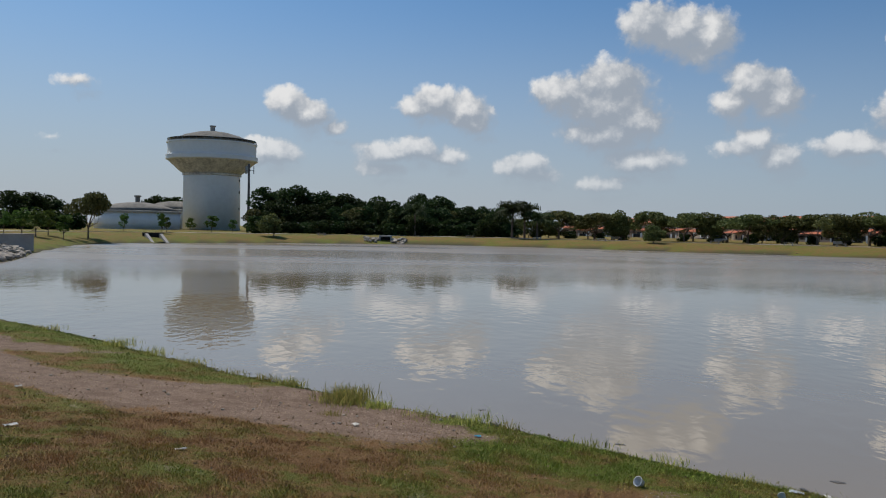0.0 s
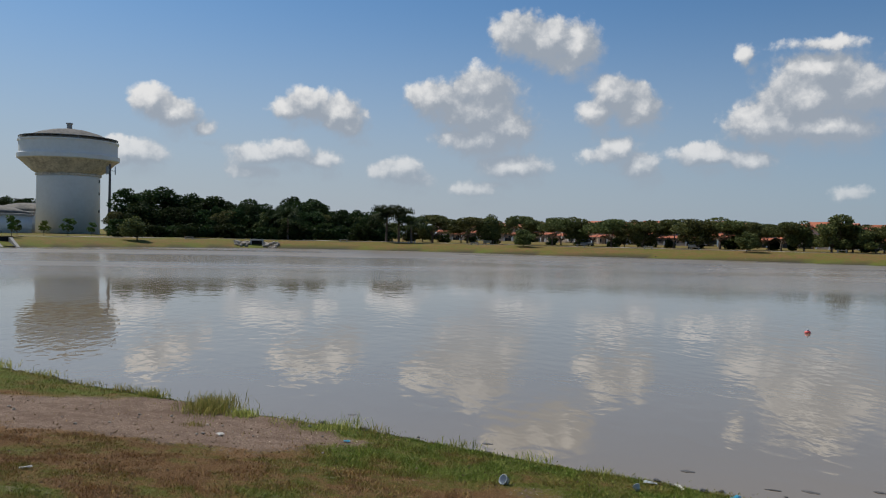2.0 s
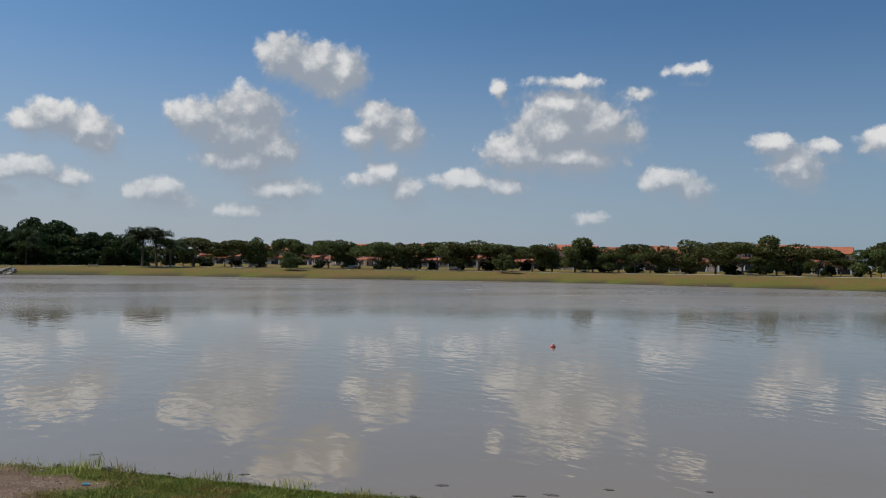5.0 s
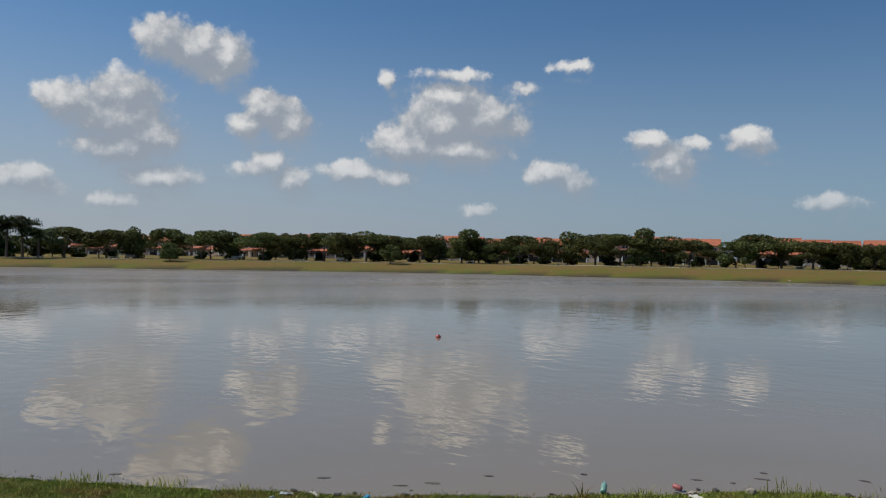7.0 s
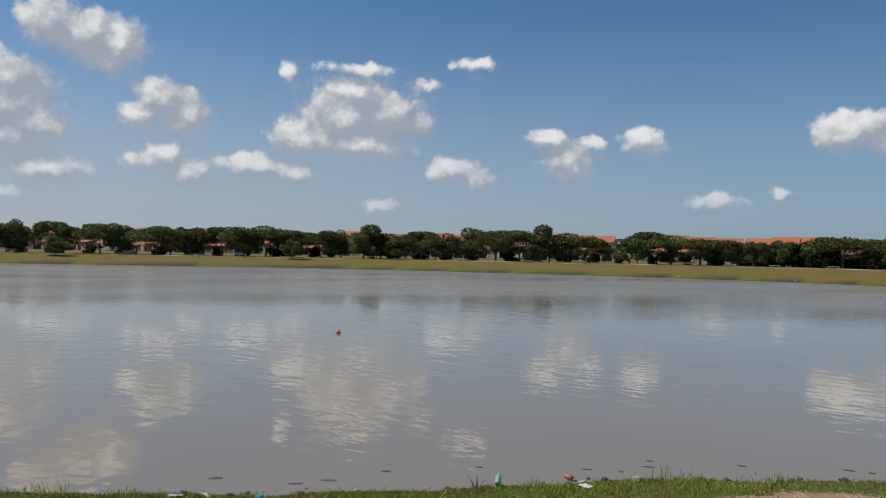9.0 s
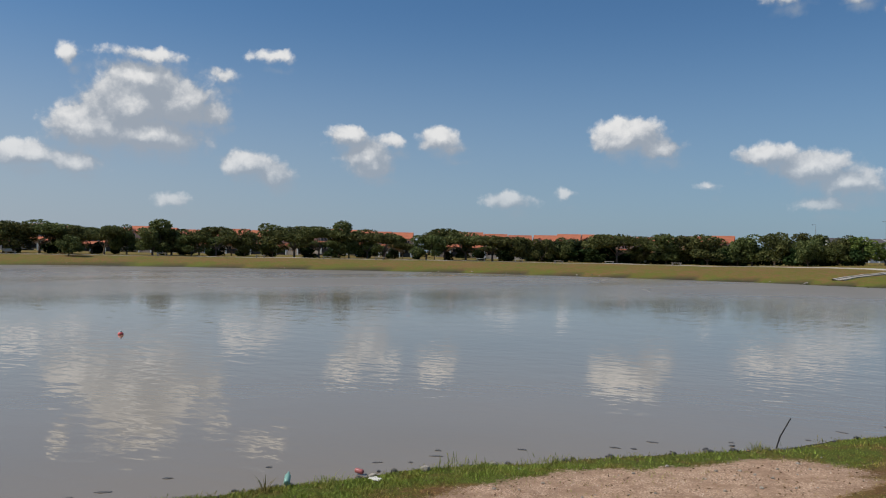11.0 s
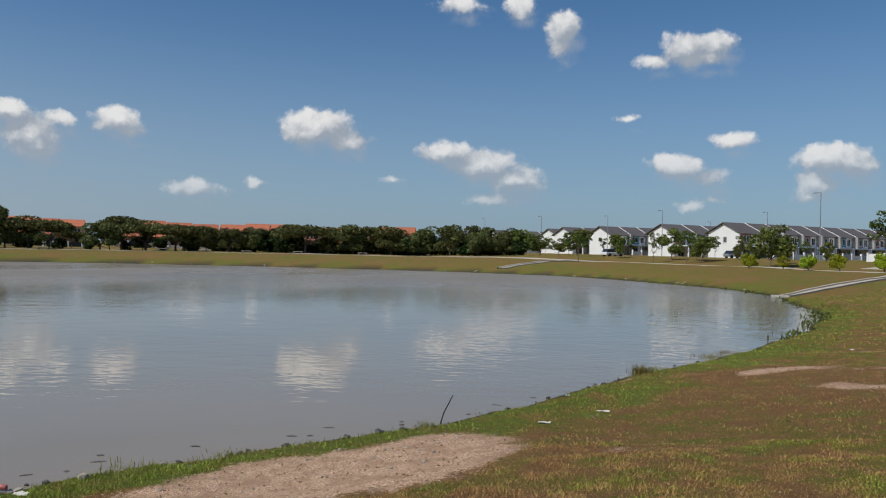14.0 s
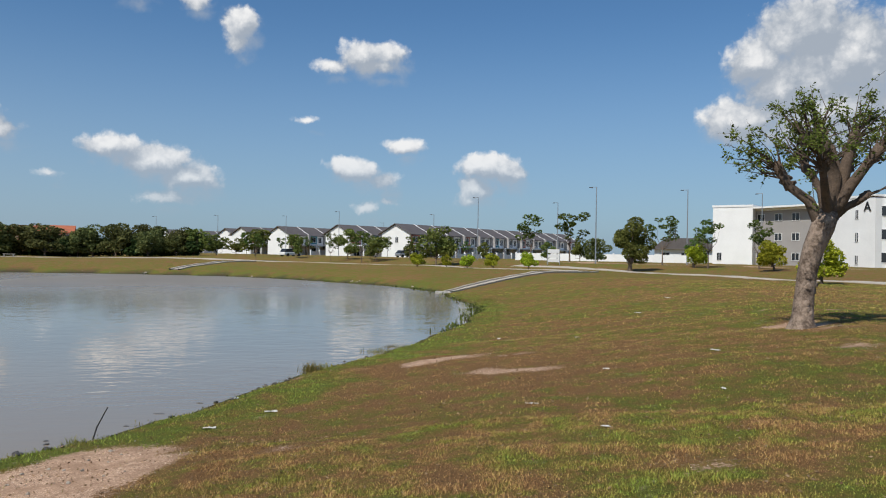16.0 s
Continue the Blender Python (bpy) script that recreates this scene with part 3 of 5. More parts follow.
# the open water catches more wind than the sheltered near bank
open_water = smooth(wn, vec_node(wn, "LENGTH", wplace), 28.0, 84.0)
wn.links.new(math_node(wn, "ADD", math_node(wn, "MULTIPLY", math_node(wn, "MULTIPLY", open_water, rough_air), 0.34), 0.02), wb.inputs["Roughness"])
wn.links.new(node(wn, "ShaderNodeBump", {"Strength": math_node(wn, "MULTIPLY", rough_air, 0.33), "Distance": 0.05, "Height": sea}).outputs[0], wb.inputs["Normal"])
centre = OUTLINE.mean(0)
bm = bmesh.new()
ring = [bm.verts.new((*(OUTLINE[i] + (OUTLINE[i] - centre) / np.linalg.norm(OUTLINE[i] - centre) * 4.0), 0.0)) for i in range(0, len(OUTLINE), 4)]
bmesh.ops.triangulate(bm, faces=[bm.faces.new(ring)])
bmesh.ops.recalc_face_normals(bm, faces=bm.faces)
for face in bm.faces:
    if face.normal.z < 0:
        face.normal_flip()
lake = tagged(part("water", bm, WATER), "calm muddy grey-brown lake with light ripples", "lake", kind="structure")

# ---- waterworks across the lake ----
tp = at(-16.0, 243)
tower = thing("water_tower", pose(tp.x, tp.y, gz(tp), 0, 0, 16) @ Matrix.Diagonal((0.91, 0.91, 0.965, 1)), "white concrete mushroom water tower with a stained bowl", "water tower")
part("shaft", lathe([(8.85, 0), (8.75, 15.6), (8.75, 16.1)]), TOWER_WHITE, tower, smooth_faces=True)
part("neck_ring", lathe([(8.8, 16.1), (9.15, 16.2), (9.15, 16.6), (8.8, 16.7)]), TOWER_BARE, tower)
part("bowl", lathe([(8.8, 16.7), (10.0, 17.4), (13.6, 20.5)]), TOWER_BARE, tower, "bare concrete bowl with dark stains")
part("lip", lathe([(13.6, 20.5), (14.15, 20.7), (14.2, 21.9), (13.75, 22.1)]), TOWER_WHITE, tower)
part("rim_wall", lathe([(13.6, 22.1), (13.65, 25.4), (13.95, 25.5), (13.95, 25.9), (13.5, 25.9)]), TOWER_WHITE, tower)
part("dome", lathe([(13.5, 25.9), (11.5, 27.0), (8.5, 28.2), (5.0, 29.1), (2.0, 29.5), (0.6, 29.6)]), TOWER_ROOF, tower, "weathered grey dome roof", True)
part("guard_rail", lathe([(13.6, 26.75), (13.66, 26.75), (13.66, 26.82), (13.6, 26.82)]), STEEL, tower)
for k in range(36):
    a = 2 * math.pi * k / 36
    post = box_part("rail_post", (13.58, 13.68, -0.05, 0.05, 25.8, 26.8), STEEL, tower)
    post.rotation_euler.z = a
for z in (6.0, 11.0, 14.5):
    hatch = box_part("wall_hatch", (-0.35, 0.35, -8.95, -8.7, z, z + 0.8), DARK_METAL, tower)
    hatch.rotation_euler.z = 1.25
part("vent", lathe([(0.75, 29.5), (0.75, 30.9), (1.0, 30.95), (1.0, 31.25), (0.1, 31.3)], 24), CONCRETE, tower)

for name, az, dist, r, wall_h, dome_h in (("storage_tank", -20.75, 226, 10.6, 4.3, 2.3), ("storage_tank", -18.3, 258, 10.0, 5.4, 2.6)):
    p = at(az, dist)
    tank = thing(name, pose(p.x, p.y, gz(p)), "low round concrete water tank with a domed roof", "water tank", "storage tanks")
    part("wall", lathe([(r, -0.2), (r, wall_h)]), TOWER_WHITE, tank, smooth_faces=True)
    part("eave", lathe([(r, wall_h), (r + 0.4, wall_h), (r + 0.4, wall_h + 0.4), (r, wall_h + 0.45)]), CONCRETE, tank)
    part("dome", lathe([(r, wall_h + 0.45), (r * 0.8, wall_h + 0.45 + dome_h * 0.4), (r * 0.5, wall_h + 0.45 + dome_h * 0.8), (r * 0.2, wall_h + 0.4 + dome_h), (0.3, wall_h + 0.45 + dome_h)]), TOWER_ROOF, tank, smooth_faces=True)
    if r > 10.3:
        part("vent", lathe([(0.6, wall_h + dome_h + 0.3), (0.6, wall_h + dome_h + 1.8), (0.9, wall_h + dome_h + 1.9), (0.9, wall_h + dome_h + 2.2), (0.1, wall_h + dome_h + 2.3)], 20), TOWER_ROOF, tank)

mp = at(-13.55, 235)
mast = thing("telecom_mast", pose(mp.x, mp.y, gz(mp)), "slim dark telecom mast with panel antennas", "mast")
part("pole", lathe([(0.42, 0), (0.36, 9), (0.28, 18.2), (0.28, 19.0)], 16), MAST, mast, smooth_faces=True)
for k in range(3):
    a = 2 * math.pi * k / 3 + 0.4
    arm = part("antenna_arm", box(bmesh.new(), 0.2, 1.3, -0.05, 0.05, 17.1, 17.25), MAST, mast)
    arm.rotation_euler.z = a
    panel = part("panel_antenna", box(bmesh.new(), 1.25, 1.45, -0.22, 0.22, 16.2, 18.4, 0.05), STEEL, mast, "pale panel antenna")
    panel.rotation_euler.z = a

# ---- trees ----


def crown_points(rng, blobs, count):
    """Leaf places on the shells of many uneven blobs: rows of centre and three half-widths."""
    blobs = np.array(blobs)
    weight = (blobs[:, 3] * blobs[:, 4])
    pick = rng.choice(len(blobs), count, p=weight / weight.sum())
    v = rng.normal(size=(count, 3))
    v /= np.linalg.norm(v, axis=1)[:, None]
    shell = rng.uniform(0.55, 1.08, count) ** 0.6
    return blobs[pick, :3] + v * blobs[pick, 3:] * shell[:, None]


def limbs_mesh(rng, height, radius, fork, tips, lean=0.0, wander=0.12):
    """The trunk and, apart from it, the limbs that part at the fork."""
    tv, tf, verts, faces = [], [], [], []
    top = Vector((lean, 0, fork))
    trunk = [Vector((0, 0, -0.25)), Vector((0, 0, 0.05)), Vector((lean * 0.3, 0.02, fork * 0.4)), top]
    tube(tv, tf, trunk, [radius * 1.45, radius * 1.15, radius * 0.95, radius * 0.8], 10)
    for tip in tips:
        tip = Vector(tip)
        mid = top.lerp(tip, 0.5) + Vector(rng.normal(size=3)) * wander * height * 0.5
        mid.z -= 0.05 * height
        pts = [top - Vector((0, 0, radius)), top.lerp(mid, 0.5), mid, tip]
        tube(verts, faces, pts, [radius * 0.6, radius * 0.42, radius * 0.26, radius * 0.06], 6)
    return raw_mesh("trunk", tv, tf), raw_mesh("branchwork", verts, faces)


def make_tree(name, label, category, seed, height, width, crown_base, leaf_mat, leaf, count, style="round", trunk=0.16, bark=BARK, group=""):
    """A tree at the origin: trunk with limbs, and a crown of leaf sprays."""
    rng = np.random.default_rng(seed)
    root = thing(name, Matrix.Identity(4), label, category, group)
    half, blobs, tips = width / 2, [], []
    n = {"round": 16, "umbrella": 18, "tall": 22, "thin": 15}[style]
    for k in range(n):
        a, rr = rng.uniform(0, 2 * np.pi), half * math.sqrt(rng.uniform(0.02, 0.85))
        if style == "umbrella":
            z = height - 0.13 * height - (rr / half) ** 2 * height * 0.22 - rng.uniform(0, 0.16) * height
            s = half * rng.uniform(0.28, 0.46)
            blobs.append((rr * math.cos(a), rr * math.sin(a), z, s, s, s * 0.42))
        elif style == "thin":
            z = crown_base + (height - crown_base) * rng.uniform(0.1, 0.92)
            s = half * rng.uniform(0.22, 0.4)
            blobs.append((rr * math.cos(a), rr * math.sin(a), z, s, s, s * 0.7))
        else:
            u = rng.uniform(0.05, 0.9)
            taper = math.sin(math.pi * min(0.97, 0.22 + 0.72 * u)) ** 0.7
            z = crown_base + (height - crown_base) * u
            s = half * rng.uniform(0.3, 0.5)
            blobs.append((rr * taper * math.cos(a), rr * taper * math.sin(a), z, s, s, s * 0.75))
        if k % 2 == 0:
            tips.append(tuple(np.array(blobs[-1][:3]) + (0, 0, -0.1)))
    fork = max(0.3, crown_base * (0.75 if style != "umbrella" else 0.6))
    stem, boughs = limbs_mesh(rng, height, trunk, fork, tips)
    mesh_part("trunk", stem, bark, root, smooth_faces=True)
    tagged(mesh_part("branchwork", boughs, bark, root, smooth_faces=True), kind="stuff")
    pts = crown_points(rng, blobs, count)
    pts = pts[pts[:, 2] > min(crown_base, height * 0.9) * 0.8]
    mesh_part("crown", quads_mesh("crown", leaf_quads(pts, leaf, rng, 0.3)), leaf_mat, root)
    return root


def make_palm(name, label, seed, height, spread, fronds=64):
    rng = np.random.default_rng(seed)
    root = thing(name, Matrix.Identity(4), label, "palm")
    verts, faces = [], []
    top = height - spread * 0.45
    tube(verts, faces, [Vector((0, 0, -0.2)), Vector((0.05, 0, top * 0.5)), Vector((0.1, 0, top))], [0.28, 0.22, 0.2], 8)
    mesh_part("trunk", raw_mesh("trunk", verts, faces), BARK, root)
    quads = []
    for k in range(fronds):
        a, up = rng.uniform(0, 2 * np.pi), rng.uniform(0.0, 1.45)
        out = Vector((math.cos(a), math.sin(a), 0))
        side = Vector((-math.sin(a), math.cos(a), 0))
        prev = Vector((0.1, 0, top))
        for s in range(1, 10):
            u = s / 9
            p = Vector((0.1, 0, top)) + out * spread * u * math.cos(up * 0.7) + Vector((0, 0, spread * (math.sin(up) * u - 0.5 * u * u)))
            for sgn in (-1, 1):
                tip = p + side * sgn * spread * 0.2 * math.sin(math.pi * min(0.95, 0.15 + u * 0.8)) + Vector((0, 0, -0.12 * spread))
                quads.append([prev, prev.lerp(p, 0.6), tip, tip.lerp(prev, 0.35)])
            prev = p
    mesh_part("fronds", quads_mesh("fronds", np.array([[tuple(v) for v in q] for q in quads])), PALM_LEAF, root)
    return root


PLANTED = random.Random(5)


def plant(protos, az, dist, scale=1.0, first=None, widen=0.0):
    """Sets a copy of one of the given trees at a bearing and a distance."""
    p = at(az, dist)
    src = first or PLANTED.choice(protos)
    s = scale * PLANTED.uniform(0.92, 1.08)
    widen = widen or PLANTED.uniform(0.85, 1.4)
    m = pose(p.x, p.y, gz(p) - 0.05, 0, 0, PLANTED.uniform(0, 360)) @ Matrix.Diagonal((s * widen, s * widen, s, 1))
    return copy_thing(src, m)


def clear(protos):
    for src in protos:
        for ob in [*src.children_recursive, src]:
            bpy.data.objects.remove(ob)


STREET_AZ = (-23, -19.5, -11.6, -3.7, 5, 16.3, 25.5, 34.1, 48.3, 59.8, 69.3, 76.8, 81.1, 86.5, 90.9)
STREET_R = (118, 132.5, 144, 154, 152.5, 142.7, 139.5, 139, 135.2, 135.3, 135.8, 131.5, 122.5, 113, 101)


def bank_foot(az):
    """The distance from which the street side of the far bank is laid out, on a bearing."""
    return float(np.interp(az, STREET_AZ, STREET_R))


woods = [make_tree("woodland_tree", "tall dark green tree in the wood by the lake", "tree", 20 + k, 9.5, 7.0, 1.8, DARK_LEAF, 0.36, 4200, "tall", 0.2, group="wood behind the lake") for k in range(4)]
rain = [make_tree("rain_tree", "spreading rain tree with a flat dark crown", "tree", 40 + k, 6.0, 9.0, 2.6, RAIN_LEAF, 0.27, 5200, "umbrella", 0.17, group="rain trees along the street") for k in range(4)]
rounds = [make_tree("street_tree", "dense round-crowned green tree by the street", "tree", 60 + k, 5.2, 5.5, 1.0, RAIN_LEAF, 0.27, 3800, "round", 0.14, group="street trees") for k in range(4)]
young = [make_tree("young_tree", "small young tree on the lake bank", "tree", 80 + k, 3.4, 2.2, 1.1, FRESH_LEAF, 0.25, 500, "round", 0.06, group="young trees on the bank") for k in range(3)]
thin = [make_tree("sapling", "thin sapling with sparse leaves", "tree", 90 + k, 6.0, 3.0, 2.6, FRESH_LEAF, 0.2, 800, "thin", 0.07, group="saplings by the houses") for k in range(3)]
palms = [make_palm("palm", "feathery dark green palm", 100 + k, 7.2, 4.6) for k in range(2)]

under = [make_tree("undergrowth_bush", "dark leafy bush at the edge of the wood", "bush", 170 + k, 3.0, 4.2, 0.2, DARK_LEAF, 0.4, 1100, "round", 0.08, group="undergrowth") for k in range(3)]
for k in range(30):
    plant(under, -13.0 + k * 0.62, 176 + PLANTED.uniform(-2, 4), PLANTED.uniform(0.7, 1.15))
for k in range(36):
    az = 5 + k * 2.0 + PLANTED.uniform(-0.4, 0.4)
    plant(under, az, bank_foot(az) + 33 + PLANTED.uniform(-3, 6), PLANTED.uniform(0.5, 0.85))
for k in range(22):
    az = 62 + k * 0.95 + PLANTED.uniform(-0.3, 0.3)
    plant(under, az, bank_foot(az) + 29 + PLANTED.uniform(-3, 6), PLANTED.uniform(0.75, 1.2))
for az in (-29.6, -28.6, -27.5, -26.4, -25.4, -24.6):
    plant(under, az, 168, PLANTED.uniform(0.8, 1.1))
# the wood beside the tower: outline heights by bearing, the rear row first
for az, top in ((-12.4, 10.5), (-11.4, 10.9), (-10.4, 10.6), (-9.3, 10.2), (-8.2, 10.2), (-7.1, 9.9), (-6.0, 8.6), (-4.9, 8.8), (-3.7, 9.0), (-2.4, 8.8), (-1.4, 10.6), (-0.4, 9.2), (0.8, 8.3), (1.9, 7.4), (3.0, 7.0), (4.2, 6.2)):
    plant(woods, az, 196 + PLANTED.uniform(-3, 8), top / 9.5)
for k in range(24):
    plant(woods if k % 3 else rounds, -12.8 + k * 0.74, 184 + PLANTED.uniform(-3, 4), PLANTED.uniform(0.6, 0.8) if k % 3 else 1.0)
for az, top in ((-29.5, 6.5), (-28.2, 6.8), (-27.0, 7.6), (-26.2, 7.2), (-25.4, 6.2), (-31, 7)):
    plant(woods, az, 178 + PLANTED.uniform(-4, 4), top / 9.5)
for az, dist, s in ((-19.9, 262, 1.05), (-19.3, 266, 1.1), (-18.9, 285, 1.15), (-18.2, 300, 1.1), (-20.3, 268, 0.95)):
    plant(woods, az, dist, s)
for az, dist, s in ((-23.75, 126, 1.08),):
    plant(rain, az, dist, s, widen=0.62)
for az, dist, s in ((-28.6, 120, 1.0), (-27.6, 122, 1.1), (-26.8, 118, 1.15), (-26.1, 124, 1.0), (-25.2, 120, 0.9), (-21.6, 150, 0.9), (-19.2, 146, 0.95), (-18.9, 150, 0.8), (-17.4, 165, 0.9), (-16.0, 165, 1.05), (-14.6, 168, 0.75)):
    plant(young, az, dist, s)
plant(rounds, -11.8, 152, 0.72)
for az in (4.6, 5.4, 6.2, 7.0, 7.6):
    plant(rounds, az, 182, 0.8)
for az, dist, s in ((5.0, 168, 1.0), (5.9, 170, 1.0), (6.8, 167, 0.85), (-1.9, 176, 0.95)):
    plant(palms, az, dist, s)

# street trees in front of the orange-roofed houses
for az, top, kind in ((8.3, 5.6, 0), (10.8, 5.5, 0), (12.6, 5.4, 1), (14.6, 6.0, 0), (16.8, 5.6, 0), (18.6, 5.4, 1), (20.9, 6.2, 0), (23.0, 5.3, 1), (25.1, 6.3, 0), (26.7, 5.2, 1), (28.1, 6.4, 0), (30.0, 5.4, 1), (31.9, 6.2, 0),
                      (33.3, 5.4, 1), (34.9, 6.2, 1), (36.1, 5.2, 1), (37.4, 4.5, 1), (39.0, 5.8, 0), (40.9, 5.6, 1), (42.8, 6.2, 1), (44.3, 6.4, 0), (46.0, 6.9, 0), (48.1, 7.4, 1), (49.4, 6.4, 0), (50.6, 6.3, 0), (53.6, 5.2, 1),
                      (54.9, 7.0, 0), (56.4, 6.6, 0), (58.3, 6.3, 0), (60.3, 5.0, 1), (61.8, 5.2, 1), (63.2, 5.1, 1), (67.0, 6.5, 0), (68.6, 5.0, 1), (70.3, 5.9, 1), (71.6, 6.0, 1), (73.0, 5.5, 1), (74.9, 5.4, 1), (75.8, 5.8, 1), (77.2, 5.6, 1), (78.6, 6.0, 1), (80.2, 5.4, 1), (81.5, 5.6, 1)):
    dist = bank_foot(az) + 27 + PLANTED.uniform(-3, 4)
    plant(rounds if kind else rain, az, dist, (top * dist / 165) / (5.2 if kind else 6.0))
for k in range(30):
    az = 8 + k * 2.3 + PLANTED.uniform(-0.3, 0.3)
    if not 52.6 < az < 54:
        plant(rain if k % 3 else rounds, az, bank_foot(az) + 36 + PLANTED.uniform(-4, 4), PLANTED.uniform(0.7, 0.95) if az < 38 else PLANTED.uniform(0.55, 0.75))
for az in (62.6, 63.6, 64.5, 65.6, 66.2):
    plant(palms, az, bank_foot(az) + 30, 0.62)
for az, s in ((14.8, 0.8), (29.8, 0.85)):
    plant(rounds, az, bank_foot(az) + 9, s * 0.72)
for az, dist, s in ((85.6, 150, 1.0), (86.3, 128, 1.0), (88.0, 150, 0.8), (89.8, 140, 0.85), (91.4, 125, 1.05), (93.6, 122, 1.05), (94.2, 128, 0.9), (95.4, 132, 0.8), (97.0, 128, 0.8), (83.3, 160, 0.9), (82.6, 155, 0.8), (101.0, 150, 0.8), (100.3, 140, 0.8)):
    plant(thin, az, dist, s * 0.74, widen=0.95)
lawn = [make_tree("lawn_tree", "leafy young tree on the verge before the houses", "tree", 180 + k, 4.6, 3.6, 1.1, LAWN_LEAF, 0.26, 1600, "round", 0.08, group="verge trees") for k in range(3)]
for az, dist, s in ((82.4, 150, 1.0), (83.6, 152, 0.9), (84.9, 160, 0.8), (86.2, 150, 1.0), (89.0, 135, 0.8), (92.6, 130, 1.05), (94.6, 126, 0.9), (98.9, 112, 1.25), (96.9, 140, 0.6), (99.6, 118, 0.6), (102.2, 125, 0.6), (106.8, 132, 0.7), (109.0, 125, 0.8)):
    plant(lawn, az, dist, s)
clear(lawn)
for az, dist, s in ((110.2, 124, 0.8), (79.2, 150, 0.9), (80.2, 152, 0.85), (81.0, 150, 0.8)):
    plant(rounds, az, dist, s * 0.85)
for az, dist, s in ((105.6, 120, 1.15), (108.3, 118, 1.15), (114.6, 105, 1.05), (117.6, 92, 0.95), (120.8, 88, 0.8), (116.6, 96, 0.5)):
    plant(thin, az, dist, s)
bank_tree = make_tree("bank_tree", "full-crowned green tree with a dark trunk on the lawn", "tree", 130, 6.0, 4.3, 1.2, LAWN_LEAF, 0.17, 9000, "round", 0.24)
p = at(112.5, 90)
bank_tree.matrix_world = pose(p.x, p.y, gz(p) - 0.05)
limes = [make_tree("clipped_shrub", "clipped lime-green shrub on a short stem", "shrub", 140 + k, 2.1, 1.9, 0.5, LIME_LEAF, 0.10, 4200, "round", 0.07, group="clipped shrubs beside the path") for k in range(2)]
for az, dist, s in ((97.6, 96, 0.82), (99.7, 100, 0.65), (101.2, 98, 0.8), (103.0, 98, 0.82), (105.5, 97, 0.9), (121.7, 84, 1.35), (124.6, 60, 1.3), (116.7, 94, 1.15)):
    plant(limes, az, dist, s * 1.12, widen=1.0)
clear(under + woods + rain + rounds + young + thin + palms + limes)

# ---- houses ----


def window(parent, x, y, z, w, h):
    """A window in a wall that faces -y: frame standing proud, pane set in it."""
    bm = bmesh.new()
    t = 0.07
    for a, b, c, d in ((x - w / 2, x + w / 2, z - h / 2, z - h / 2 + t), (x - w / 2, x + w / 2, z + h / 2 - t, z + h / 2), (x - w / 2, x - w / 2 + t, z - h / 2 + t, z + h / 2 - t), (x + w / 2 - t, x + w / 2, z - h / 2 + t, z + h / 2 - t), (x - t / 2, x + t / 2, z - h / 2 + t, z + h / 2 - t)):
        box(bm, a, b, y - 0.08, y + 0.04, c, d)
    win = part("window", bm, FRAME, parent)
    box_part("pane", (x - w / 2 + t, x + w / 2 - t, y - 0.03, y - 0.01, z - h / 2 + t, z + h / 2 - t), GLASS, win)
    return win


def orange_house():
    """A two-storey terrace unit, front to -y, with a tiled roof, a front gable and a porch roof."""
    h = thing("terrace_house", Matrix.Identity(4), "cream two-storey terrace house with an orange tiled roof", "house", "orange-roofed terrace")
    part("wall", box(bmesh.new(), -3.5, 3.5, 0, 10, -0.3, 5.4), WALL_CREAM, h)
    part("roof", prism(bmesh.new(), [(-0.6, 5.25), (-0.6, 5.4), (5.0, 7.35), (10.6, 5.4), (10.6, 5.25), (5.0, 7.2)], -3.5, 3.5), ROOF_ORANGE, h).matrix_local = Matrix(((0, 1, 0, 0), (1, 0, 0, 0), (0, 0, 1, 0), (0, 0, 0, 1)))
    part("front_gable", prism(bmesh.new(), [(-3.2, 5.0), (0.2, 5.0), (-1.5, 6.2)], -0.35, 3.5), WALL_CREAM, h)
    part("gable_roof", prism(bmesh.new(), [(-3.6, 5.0), (-1.5, 6.45), (0.6, 5.0), (0.6, 4.88), (-1.5, 6.3), (-3.6, 4.88)], -0.75, 4.2), ROOF_ORANGE, h)
    part("porch_roof", prism(bmesh.new(), [(-4.6, 2.5), (-4.6, 2.62), (0.0, 3.5), (0.0, 3.3)], -3.3, 3.1), ROOF_ORANGE, h).matrix_local = Matrix(((0, 1, 0, 0), (1, 0, 0, 0), (0, 0, 1, 0), (0, 0, 0, 1)))
    for x in (-3.1, 2.9):
        box_part("porch_post", (x - 0.15, x + 0.15, -4.4, -4.1, -0.3, 2.55), WALL_CREAM, h)
    window(h, -1.5, 0, 4.2, 1.9, 1.3)
    window(h, 1.9, 0, 4.2, 1.5, 1.2)
    window(h, -1.6, 0, 1.3, 1.8, 1.5)
    box_part("door", (1.2, 2.2, -0.06, 0.05, -0.2, 2.0), DARK_METAL, h)
    for x in (-3.4, 0.1, 3.4):
        box_part("gate_post", (x - 0.18, x + 0.18, -8.2, -7.85, -0.3, 1.45), WALL_WHITE, h, "white gate post")
    box_part("gate", (0.3, 3.2, -8.05, -7.98, 0.0, 1.2), DARK_METAL, h)
    box_part("fence_wall", (-3.2, -0.1, -8.1, -7.95, -0.3, 0.9), WALL_CREAM, h)
    return h


